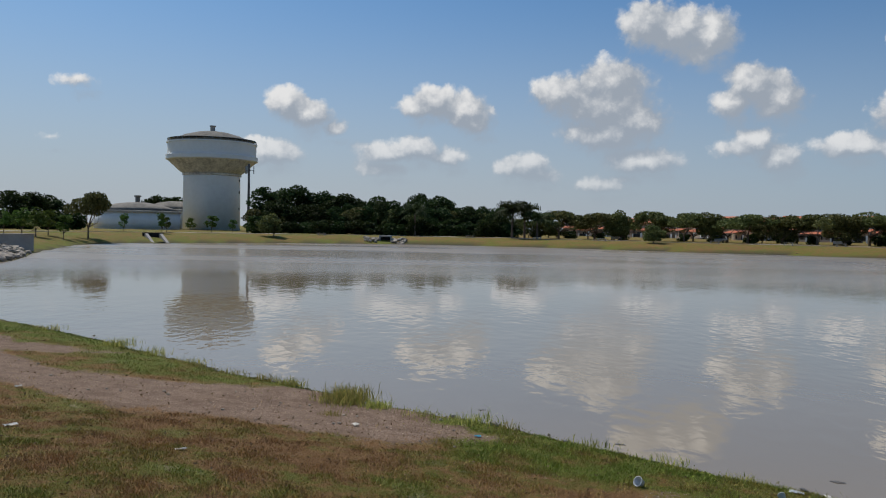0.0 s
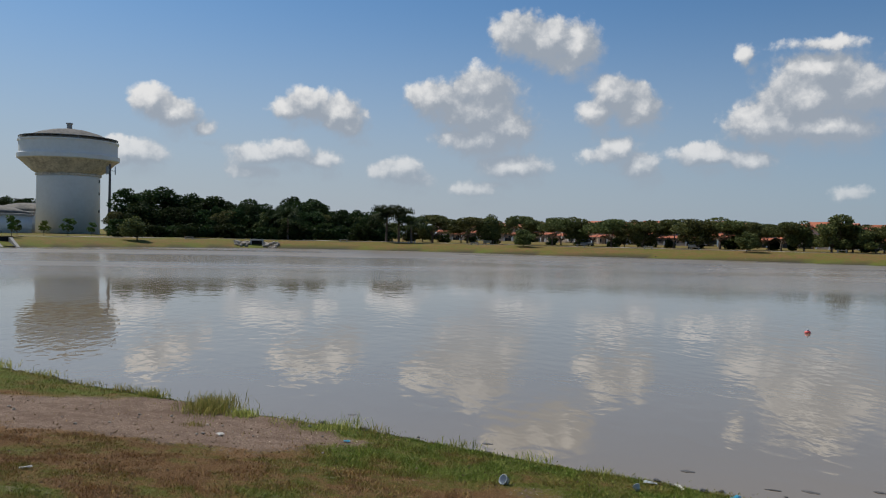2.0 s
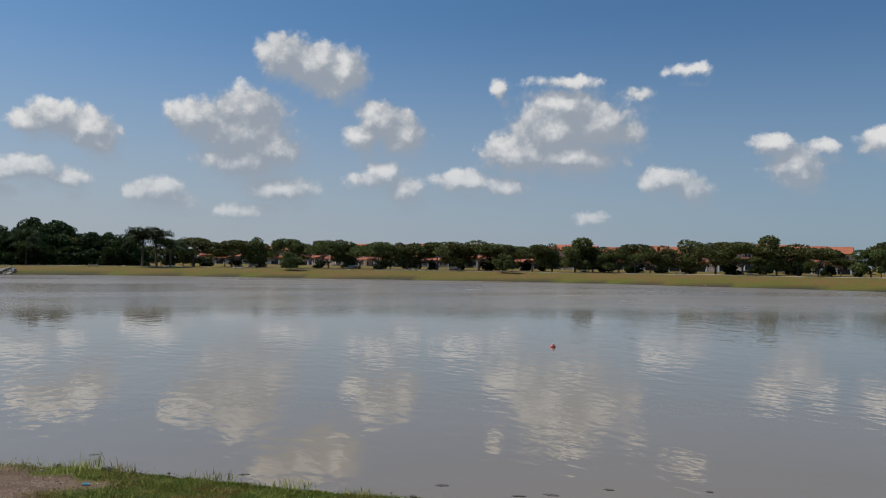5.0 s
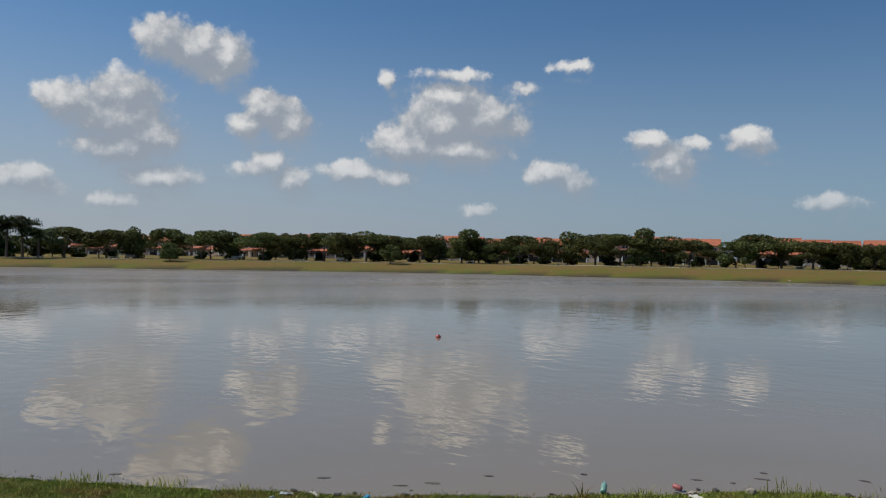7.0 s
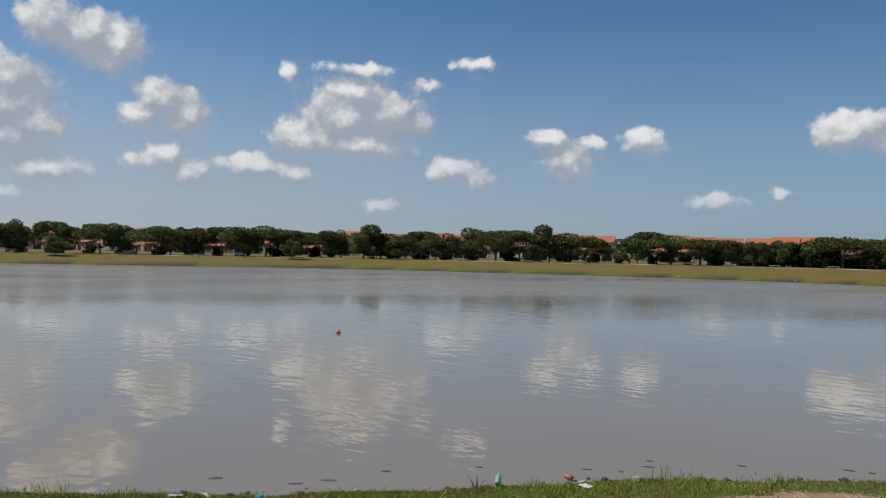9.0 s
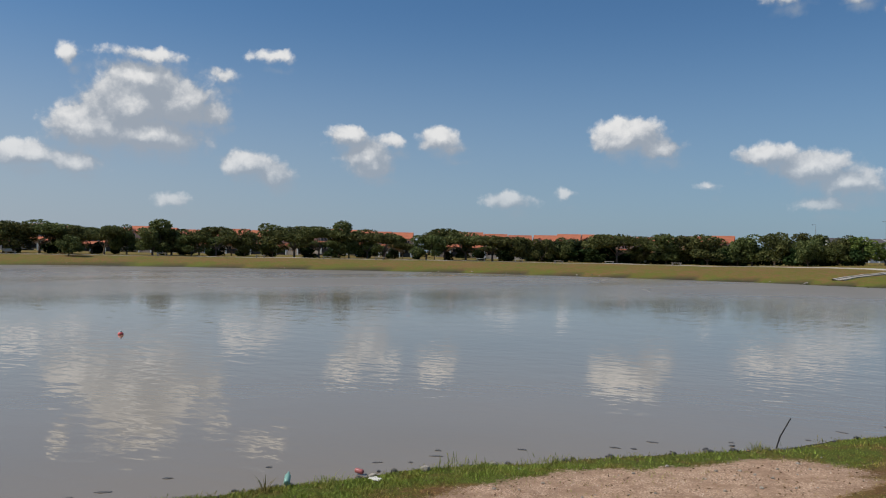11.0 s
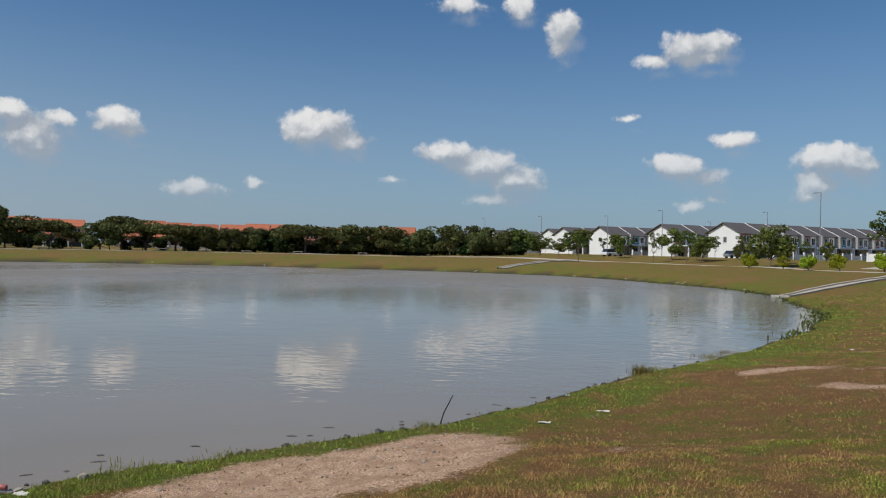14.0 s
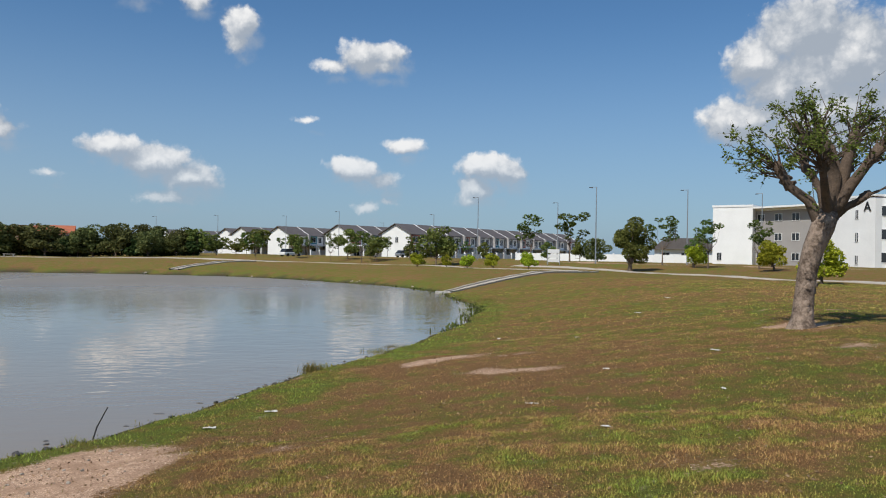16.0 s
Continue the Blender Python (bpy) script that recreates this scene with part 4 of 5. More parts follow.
proto = orange_house()
az = 9.0
while az < 75.2:
    dist = float(np.interp(az, (9, 16, 22, 38, 52, 61, 76), (330, 310, 277, 253, 236, 238, 235)))
    if not 52.5 < az < 53.6:
        p = at(az, dist)
        q = at(az + 1, float(np.interp(az + 1, (9, 16, 22, 38, 52, 61, 76), (330, 310, 277, 253, 236, 238, 235))))
        along = math.degrees(math.atan2(q.y - p.y, q.x - p.x))
        copy_thing(proto, pose(p.x, p.y, 1.7 + 0.35 * math.sin(az * 3) + 0.25 * math.sin(az * 7.3), 0, 0, along) @ Matrix.Translation((0, 1.6 * math.sin(az * 5.1), 0)))
    az += math.degrees(7.02 / dist)
clear([proto])


def white_house(end_gable, tint):
    """A two-storey modern terrace unit, front to -y: white walls, grey roof with a raised white party wall."""
    h = thing("terrace_house", Matrix.Identity(4), "white two-storey terrace house with a dark grey roof", "house", "grey-roofed terrace")
    shape = [(0, -0.3), (0, 5.9), (4.4, 8.0), (8.8, 5.9), (8.8, -0.3)]
    swap = Matrix(((0, 1, 0, 0), (1, 0, 0, 0), (0, 0, 1, 0), (0, 0, 0, 1)))
    part("wall", prism(bmesh.new(), shape, -3.6, 3.6), WALL_WHITE, h).matrix_local = swap
    part("roof", prism(bmesh.new(), [(-1.0, 5.55), (-1.0, 5.72), (4.4, 8.3), (9.8, 5.72), (9.8, 5.55), (4.4, 8.13)], -3.6 - (0.5 if end_gable else 0), 3.45), ROOF_GREY, h).matrix_local = swap
    part("party_wall", prism(bmesh.new(), [(-1.05, 5.45), (-1.05, 5.8), (4.4, 8.39), (9.85, 5.8), (9.85, 5.45)], 3.45, 3.62), WALL_WHITE, h, "raised white party wall").matrix_local = swap
    box_part("upper_panel", (-3.2, 0.2, -0.12, 0.05, 3.3, 5.6), tint, h, "coloured panel between the windows")
    box_part("column", (2.7, 3.3, -1.6, -0.1, -0.3, 5.9), WALL_GREY, h, "taupe column")
    box_part("porch_slab", (-3.5, 3.5, -4.6, 0.0, 2.75, 3.0), WALL_WHITE, h)
    for x in (-3.2, 3.1):
        box_part("porch_post", (x - 0.17, x + 0.17, -4.5, -4.15, -0.3, 2.75), WALL_WHITE, h)
    window(h, -1.5, -0.12, 4.5, 2.2, 1.5)
    window(h, 1.4, 0, 4.4, 1.3, 1.6)
    window(h, -1.3, 0, 1.2, 2.4, 2.0)
    if end_gable:
        w = window(h, 0, 0, 1.0, 1.0, 1.4)
        w.matrix_local = Matrix.Translation((-3.6, 4.0, 3.3)) @ Matrix.Rotation(radians(-90), 4, "Z")
    for x in (-3.4, 0.0, 3.4):
        box_part("fence_post", (x - 0.2, x + 0.2, -8.9, -8.5, -0.3, 1.7), WALL_WHITE, h)
    box_part("fence_wall", (-3.2, -0.2, -8.75, -8.6, -0.3, 1.2), WALL_WHITE, h)
    box_part("gate", (0.3, 3.1, -8.72, -8.66, 0.0, 1.5), STEEL, h)
    return h


ends, mids = white_house(True, WALL_RED), [white_house(False, c) for c in (WALL_GREY, WALL_TEAL, WALL_GREY, WALL_RED)]
for (az, dist), count in (((96.9, 193), 12), ((92.7, 208), 7), ((88.4, 232), 6), ((85.8, 246), 5), ((84.7, 266), 4), ((80.6, 300), 6)):
    p = at(az, dist)
    for k in range(count):
        q = p + Vector((0.70, -0.714, 0)) * 7.2 * (k + 0.5)
        copy_thing(ends if k == 0 else mids[k % 4], pose(q.x, q.y, 2.15, 0, 0, -45.6))
clear([ends, *mids])

# ---- three-storey white blocks ----


def block(az0, dist0, az1, dist1, depth, height, label, paint=WALL_WHITE):
    a, b = at(az0, dist0), at(az1, dist1)
    length = (b - a).length
    t = thing("apartment_block", pose(a.x, a.y, 2.0, 0, 0, math.degrees(math.atan2(b.y - a.y, b.x - a.x))), label, "building", "white blocks")
    part("wall", box(bmesh.new(), 0, length, 0, depth, -0.4, height), paint, t)
    part("parapet", box(bmesh.new(), -0.1, length + 0.1, -0.1, depth + 0.1, height, height + 0.35), WALL_WHITE, t)
    return t, length


left, ll = block(117.8, 150, 120.3, 148, 9, 10.2, "plain white three-storey block end")
window(left, 1.2, 0, 1.6, 0.9, 1.4)
mid, ml = block(120.35, 150, 124.8, 141, 9, 9.5, "taupe recessed middle of a three-storey block", WALL_GREY)
box_part("roof_slab", (-0.2, ml + 0.2, -1.6, 9, 9.86, 10.15), WALL_WHITE, mid, "thin white roof slab")
for k in range(3):
    for x in (1.6, 5.2, 8.6):
        window(mid, x, 0, 1.7 + 3.3 * k, 1.5, 1.3)
right, rl = block(124.9, 136, 127.5, 129, 9, 10.3, "white three-storey block with a letter on its wall")
for k in range(3):
    window(right, rl * 0.62, 0, 1.3 + 3.3 * k, 0.7, 1.4)
far_right, fl = block(127.55, 129.5, 134, 136, 9, 10.3, "white three-storey block with balconies")
for k in range(3):
    for x in (1.4, 5.0, 9.0):
        window(far_right, x, 0, 1.7 + 3.3 * k, 1.6, 1.5)

# ---- bare blocks' lettering ----
letter = bpy.data.curves.new("letter", "FONT")
letter.body, letter.size, letter.extrude = "A", 2.0, 0.05
sign = new("letter", letter)
sign.data.materials.append(DARK_METAL)
sign.parent = right
sign.matrix_local = Matrix.Translation((rl * 0.84 - 0.65, -0.08, 8.3)) @ Matrix.Rotation(radians(90), 4, "X")

# low grey-roofed bungalow beside the blocks
p = at(116.0, 185)
low = thing("bungalow", pose(p.x, p.y, 2.0, 0, 0, -116), "white bungalow with a hipped grey roof", "house")
part("wall", box(bmesh.new(), -6.5, 6.5, 0, 8, -0.3, 3.2), WALL_WHITE, low)
part("roof", prism(bmesh.new(), [(-7.2, 3.1), (-4.0, 5.6), (4.0, 5.6), (7.2, 3.1)], -0.8, 8.8), ROOF_GREY, low)
for x in (-4, 0, 4):
    window(low, x, 0, 1.9, 1.6, 1.1)

# white boundary wall behind the lawn, between the terraces and the blocks
wa, wb_ = at(104.5, 168), at(117.4, 158)
fence = thing("boundary_wall", pose(wa.x, wa.y, 2.0, 0, 0, math.degrees(math.atan2(wb_.y - wa.y, wb_.x - wa.x))), "long white rendered boundary wall behind the lawn", "wall")
for k in range(13):
    u = (wb_ - wa).length / 13 * k
    part("panel", box(bmesh.new(), u + 0.15, u + (wb_ - wa).length / 13 - 0.15, 0, 0.15, -0.4, 1.7), WALL_WHITE, fence)
    part("pier", box(bmesh.new(), u - 0.15, u + 0.15, -0.08, 0.23, -0.4, 1.9, 0.02), WALL_WHITE, fence)

# ---- paths and drains ----


def ribbon(points, width, lift, thick):
    """A strip laid on the ground along points, with real edges."""
    line = spline(points, closed=False, step=10)
    verts, faces = [], []
    n = len(line)
    for i, q in enumerate(line):
        ahead = (line[min(i + 1, n - 1)] - line[max(i - 1, 0)]).normalized()
        side = Vector((-ahead.y, ahead.x)) * width / 2
        a, b = q + side, q - side
        za, zb = gz(a) + lift, gz(b) + lift
        verts += [(a.x, a.y, za - thick), (a.x, a.y, za), (b.x, b.y, zb), (b.x, b.y, zb - thick)]
    for i in range(n - 1):
        for k in range(3):
            faces.append((i * 4 + k, i * 4 + k + 1, (i + 1) * 4 + k + 1, (i + 1) * 4 + k))
    return raw_mesh("strip", verts, faces)


lake_walk = mesh_part("path", ribbon([(-55, 87), (-62, 110), (-56, 133), (-37, 153), (-13, 168), (17, 166), (46, 150), (68, 138), (88, 126), (112, 100), (130, 75), (139, 52), (138, 28), (129, 9), (118, -6), (108, -13), (94, -22), (82, -28)], 1.9, 0.05, 0.3), PATHWAY)
tagged(lake_walk, "pale concrete walking path round the lake", "path", kind="structure")
lawn_walk = mesh_part("path", ribbon([(104, -27), (96, -31.5), (88, -33), (80, -34), (72, -35.5), (62, -37), (52, -38.5), (42, -42), (30, -48)], 1.9, 0.05, 0.3), PATHWAY)
tagged(lawn_walk, "pale concrete walking path across the lawn", "path", kind="structure")


def drain(a, b, width, label):
    """A shallow concrete channel that runs down to the lake between two low kerb walls."""
    a, b = Vector(a), Vector(b)
    ahead = (b - a).normalized()
    side = Vector((-ahead.y, ahead.x))
    root = thing("concrete_drain", Matrix.Identity(4), label, "drain", "drains into the lake")
    pts = [a.lerp(b, k / 4) for k in range(5)]
    mesh_part("channel_floor", ribbon([tuple(q) for q in pts], width, 0.02, 0.35), PATHWAY, root)
    for sgn in (-1, 1):
        mesh_part("kerb_wall", ribbon([tuple(q + side * sgn * (width / 2 + 0.16)) for q in pts], 0.3, 0.12, 0.5), PATHWAY, root)
    end = a - ahead * 0.15
    head = box_part("headwall", (-width / 2 - 0.3, width / 2 + 0.3, -0.12, 0.12, -0.4, 0.2), CONCRETE, root, "cracked concrete headwall", 0.03)
    head.matrix_local = pose(end.x, end.y, 0, 0, 0, math.degrees(math.atan2(side.y, side.x)))
    # solid near-black block that stands for the shade in the mouth
    mouth = box_part("outlet", (-width / 2 + 0.1, width / 2 - 0.1, -0.17, 0.17, -0.3, 0.16), VOID, root, "outlet mouth, its inner shade painted near-black")
    mouth.matrix_local = head.matrix_local.copy()


drain((61.5, -10.6), (80.0, -29.0), 0.9, "pale concrete drain that runs down the lawn")
drain((103.6, 16.4), (121.0, 8.4), 0.9, "pale concrete drain at the lake's far corner")

# stepped chute below the tower
c0 = at(-19.3, bank_foot(-19.3) - 0.5)
chute = thing("concrete_chute", pose(c0.x, c0.y, 0, 0, 0, 19.3 + 12), "old concrete chute with two sloping side slabs", "drain")
chute.scale = (0.72, 0.8, 0.8)
for x in (-1.6, 1.5):
    part("side_slab", prism(bmesh.new(), [(-0.4, -0.3), (-0.4, 0.1), (5.5, 1.75), (6.5, 1.75), (6.5, 0.3)], x - 0.3, x + 0.3), WALL_GREY, chute, "grey sloping slab").matrix_local = Matrix(((0, 1, 0, 0), (1, 0, 0, 0), (0, 0, 1, 0), (0, 0, 0, 1)))
part("floor", box(bmesh.new(), -1.2, 1.1, 0.3, 6.4, -0.3, 0.25), VOID, chute)
part("back_wall", box(bmesh.new(), -2.3, 2.2, 6.4, 6.7, 0, 1.95), VOID, chute)

# ---- stones ----


def stone_meshes(count, seed, mat):
    res = []
    rng = random.Random(seed)
    for k in range(count):
        bm = bmesh.new()
        bmesh.ops.create_icosphere(bm, subdivisions=1, radius=1.0)
        for v in bm.verts:
            v.co *= rng.uniform(0.75, 1.15)
            v.co.z *= 0.62
        me = bpy.data.meshes.new("stone")
        bm.to_mesh(me)
        bm.free()
        me.materials.append(mat)
        res.append(me)
    return res


DRY, WET = stone_meshes(6, 3, STONE), stone_meshes(5, 4, WET_STONE)
ROCKS = random.Random(9)


def lay_stone(meshes, x, y, size, parent=None, sink=0.25):
    ob = new("stone", ROCKS.choice(meshes))
    z = max(gz((x, y)), -0.03)
    ob.matrix_world = pose(x, y, z + size * (0.5 - sink), ROCKS.uniform(-15, 15), ROCKS.uniform(-15, 15), ROCKS.uniform(0, 360)) @ Matrix.Diagonal((size * ROCKS.uniform(0.8, 1.3), size * ROCKS.uniform(0.7, 1.1), size, 1))
    if parent is not None:
        ob.parent = parent
    return ob


riprap = thing("riprap", Matrix.Identity(4), "pale loose stone riprap below a concrete wall", "riprap")
for k in range(900):
    az, dist = ROCKS.uniform(-32.0, -25.8), ROCKS.uniform(56, 84)
    q = at(az, dist)
    if 0.1 < land(q.x, q.y)[0] < 8.0 and len(riprap.children) < 290:
        lay_stone(DRY, q.x, q.y, ROCKS.uniform(0.22, 0.45), riprap)
wa, wb_ = at(-32.0, 80), at(-26.9, 87)
retaining = thing("retaining_wall", pose(wa.x, wa.y, 0, 0, 0, math.degrees(math.atan2(wb_.y - wa.y, wb_.x - wa.x))), "grey concrete retaining wall above the riprap", "wall")
part("wall", box(bmesh.new(), -8, (wb_ - wa).length, 0, 0.4, 0.1, 1.7, 0.03), CONCRETE, retaining)
part("coping", box(bmesh.new(), -8, (wb_ - wa).length + 0.1, -0.08, 0.48, 1.7, 1.8, 0.02), CONCRETE, retaining)

c1 = at(-4.0, bank_foot(-4.0) + 3.0)
culvert = thing("culvert", pose(c1.x, c1.y, 0.0, 0, 0, 4), "dark box culvert set among pale rocks", "culvert")
bm = bmesh.new()
for dims in ((-1.25, -0.95, 0, 3, -0.2, 1.35), (0.95, 1.25, 0, 3, -0.2, 1.35), (-1.25, 1.25, 0, 3, 1.35, 1.6)):
    box(bm, *dims)
part("frame", bm, CONCRETE, culvert)
# the culvert's inner shade, painted as a near-black block
part("opening", box(bmesh.new(), -0.95, 0.95, 0.9, 2.8, -0.2, 1.34), VOID, culvert)
for k in range(60):
    sgn = -1 if k % 2 else 1
    x, y = sgn * ROCKS.uniform(1.3, 4.2), ROCKS.uniform(-2.2, 3.2)
    q = culvert.matrix_basis @ Vector((x, y, 0))
    s = lay_stone(DRY, q.x, q.y, ROCKS.uniform(0.3, 0.55))
    s.parent, s.matrix_parent_inverse = culvert, culvert.matrix_basis.inverted()

# ---- street lamps, boards, benches ----


def lamp_post():
    lamp = thing("street_lamp", Matrix.Identity(4), "tall slim galvanised street lamp", "street lamp", "street lamps")
    part("pole", lathe([(0.09, -0.3), (0.075, 4), (0.05, 10.0), (0.04, 10.05)], 10), STEEL, lamp)
    part("arm", box(bmesh.new(), -0.04, 0.8, -0.03, 0.03, 9.97, 10.03), STEEL, lamp)
    part("lantern", box(bmesh.new(), 0.5, 0.95, -0.1, 0.1, 9.9, 9.98, 0.02), DARK_METAL, lamp)
    return lamp


proto = lamp_post()
for az, dist in ((79.6, 225), (83.6, 215), (88.2, 208), (91.9, 180), (95.0, 240), (98.6, 185), (101.8, 129), (107.4, 139), (110.1, 107), (116.2, 113), (120.9, 120)):
    q = at(az, dist)
    copy_thing(proto, pose(q.x, q.y, gz(q), 0, 0, 180 - az))
clear([proto])

bp = at(107.2, 108)
board = thing("notice_stand", pose(bp.x, bp.y, gz(bp), 0, 0, -107), "pale grey metal notice stand by the path", "notice board")
for x in (-0.8, 0.8):
    box_part("post", (x - 0.05, x + 0.05, -0.05, 0.05, -0.2, 2.1), STEEL, board)
for z0, z1 in ((0.3, 0.7), (0.9, 1.3), (1.5, 2.0)):
    box_part("panel", (-0.75, 0.75, -0.04, 0.02, z0, z1), FRAME, board)


def stone_bench():
    b = thing("park_bench", Matrix.Identity(4), "plain concrete bench beside the path", "bench", "benches beside the path")
    part("seat", box(bmesh.new(), -0.9, 0.9, -0.25, 0.25, 0.4, 0.5, 0.02), PATHWAY, b)
    for x in (-0.65, 0.65):
        part("leg", box(bmesh.new(), x - 0.1, x + 0.1, -0.2, 0.2, -0.1, 0.4), CONCRETE, b)
    return b


proto = stone_bench()
for az in (-8.5, 2.0, 6.8, 11.3, 18.8, 23.4, 26.5, 35.5, 42.0, 46.6, 50.3, 57.5, 60.2, 63.0, 66.5, 71.0):
    q = at(az, bank_foot(az) + 12)
    copy_thing(proto, pose(q.x, q.y, gz(q), 0, 0, -az))
clear([proto])


def car(body_mat):
    c = thing("car", Matrix.Identity(4), "small hatchback parked on the street", "car", "parked cars")
    part("body", box(bmesh.new(), -2.0, 2.0, -0.82, 0.82, 0.3, 0.85, 0.12), body_mat, c)
    bm = prism(bmesh.new(), [(-1.9, 0.85), (-1.35, 1.42), (0.45, 1.45), (1.15, 0.85)], -0.72, 0.72)
    part("cabin", bm, GLASS, c)
    part("roof", box(bmesh.new(), -1.35, 0.45, -0.7, 0.7, 1.42, 1.48, 0.02), body_mat, c)
    for x in (-1.25, 1.3):
        for y in (-0.78, 0.78):
            w = part("wheel", lathe([(0.31, -0.1), (0.31, 0.1)], 18), DARK_METAL, c)
            w.matrix_local = Matrix.Translation((x, y, 0.31)) @ Matrix.Rotation(radians(90), 4, "X")
    return c


WHITE_CAR = material("white_car_paint", (0.75, 0.75, 0.75), 0.25, vary=0.03, bump=0)
SILVER_CAR = material("silver_car_paint", (0.35, 0.36, 0.38), 0.3, metal=0.5, vary=0.03, bump=0)
cars = [car(WHITE_CAR), car(SILVER_CAR)]
for k, (az, turn) in enumerate(((12.3, 80), (19.2, 75), (26.4, 80), (69.4, 60), (88.6, 40), (96.6, 40))):
    q = at(az, bank_foot(az) + 31) if az < 80 else at(az, 150 if az < 90 else 165)
    copy_thing(cars[k % 2], pose(q.x, q.y, gz(q), 0, 0, -az + turn))
clear(cars)

# ---- the pollarded tree on the lawn ----
TREE_AZ, TREE_D = 123.9, 21.5
tb0 = at(TREE_AZ, TREE_D)
old = thing("pollarded_tree", pose(tb0.x, tb0.y, gz(tb0) - 0.04, 0, 0, -TREE_AZ) @ Matrix.Scale(0.88, 4), "pollarded tree with a pale trunk and sparse new twigs", "tree")
rng = np.random.default_rng(77)
verts, faces = [], []
V = Vector
tube(verts, faces, [V((-0.02, 0, -0.2)), V((-0.02, 0, 0.02)), V((-0.01, 0, 0.28)), V((0.03, 0.02, 0.9)), V((0.10, 0, 1.6)), V((0.24, -0.02, 2.2)), V((0.45, 0, 2.75)), V((0.60, 0, 3.2))], [0.50, 0.40, 0.29, 0.25, 0.25, 0.27, 0.30, 0.27], 16)
for k in range(22):
    a, z = rng.uniform(0, 2 * np.pi), rng.uniform(0.05, 2.6)
    lean = float(np.interp(z, (0, 0.9, 1.6, 2.2, 2.75), (-0.02, 0.03, 0.10, 0.24, 0.45)))
    c = V((lean + 0.21 * math.cos(a), 0.21 * math.sin(a), z))
    tube(verts, faces, [c, c + V((0.07 * math.cos(a), 0.07 * math.sin(a), 0.06))], [0.11, 0.04], 7)
mesh_part("trunk", raw_mesh("trunk", verts, faces), PALE_BARK, old, "pale fissured trunk, broad at the foot", True)
LOPPED = [([(0.40, 0, 2.8), (0.12, -0.1, 3.45), (-0.38, -0.15, 3.85), (-0.68, -0.2, 4.4)], 0.19), ([(0.55, 0.1, 3.0), (0.42, 0.2, 3.7), (0.22, 0.3, 4.1), (0.0, 0.35, 4.4)], 0.17),
         ([(0.55, 0, 3.0), (0.72, -0.15, 4.1), (0.50, -0.2, 4.75), (-0.05, -0.25, 5.05)], 0.24), ([(0.60, 0, 3.1), (0.78, 0.1, 4.2), (0.62, 0.2, 4.9), (0.25, 0.3, 5.3)], 0.2),
         ([(0.62, 0, 3.0), (0.92, 0.1, 4.1), (1.08, 0.15, 4.75), (1.22, 0.2, 5.15)], 0.24), ([(0.62, 0, 3.0), (1.10, -0.1, 3.85), (1.45, -0.15, 4.35), (1.75, -0.2, 4.78)], 0.2),
         ([(0.60, 0, 2.95), (1.0, 0.15, 3.3), (1.30, 0.2, 3.45), (1.52, 0.25, 3.65)], 0.15), ([(0.60, 0, 3.0), (0.80, 0.5, 3.7), (1.0, 0.9, 4.2), (1.1, 1.15, 4.6)], 0.17),
         ([(0.60, 0, 3.0), (0.50, -0.5, 3.6), (0.45, -0.9, 4.0), (0.4, -1.1, 4.4)], 0.16)]
tv, tf, leaves = [], [], []
for n_limb, (pts, r) in enumerate(LOPPED):
    lv, lf = [], []
    knob = V(pts[3])
    tip = knob + (knob - V(pts[2])).normalized() * 0.09
    tube(lv, lf, [V(q) for q in pts] + [tip], [r * 0.92, r * 0.72, r * 0.58, r * 0.74, r * 0.36], 10)
    for k in range(7):
        c = V(pts[2]).lerp(knob, rng.uniform(0.0, 1.0))
        bump = V(rng.normal(size=3)).normalized()
        tube(lv, lf, [c + bump * r * 0.4, c + bump * r * 1.15], [r * 0.5, r * 0.2], 6)
    # limbs coloured darker than the trunk to stand for shade under the crown
    mesh_part("limb", raw_mesh("limb", lv, lf), SHADED_BARK, old, "lopped limb with a swollen knob, its bark coloured as in shade", True)
    for k in range(5 if n_limb == 6 else 24):
        start = V(pts[2]).lerp(knob, rng.uniform(0.25, 1.0))
        out = knob - V((0.65, 0, 3.4))
        out.z = abs(out.z) * 0.75 + 0.55
        head = (out.normalized() + V(rng.normal(size=3)) * 0.42).normalized()
        length = rng.uniform(0.6, 1.75)
        b1 = start + head * length * 0.55
        head2 = (head + V(rng.normal(size=3)) * 0.28 + V((0.05, 0, -0.12))).normalized()
        b2 = b1 + head2 * length * 0.45
        tube(tv, tf, [start, start.lerp(b1, 0.5) + V(rng.normal(size=3)) * 0.03, b1, b2], [0.026, 0.02, 0.014, 0.004], 5)
        for n_spray in range(int(rng.integers(1, 6))):
            c = b1.lerp(b2, rng.uniform(0.3, 1.0))
            end = c + head2 * rng.uniform(0.05, 0.2) + V(rng.normal(size=3)) * 0.17 + V((0, 0, -0.05))
            tube(tv, tf, [c, end], [0.006, 0.003], 3)
            for q in range(11):
                leaves.append(np.array(c.lerp(end, q / 15)) + rng.normal(size=3) * 0.05)
tagged(mesh_part("twig_growth", raw_mesh("twig_growth", tv, tf), SHADED_BARK, old), kind="stuff")
TREE_LEAF = leaf_material("pollard_leaves", (0.09, 0.15, 0.03), (0.26, 0.36, 0.08), 0.4)
mesh_part("leaves", quads_mesh("leaves", leaf_quads(np.array(leaves), 0.068, rng, 0.35)), TREE_LEAF, old)

# ---- grass ----


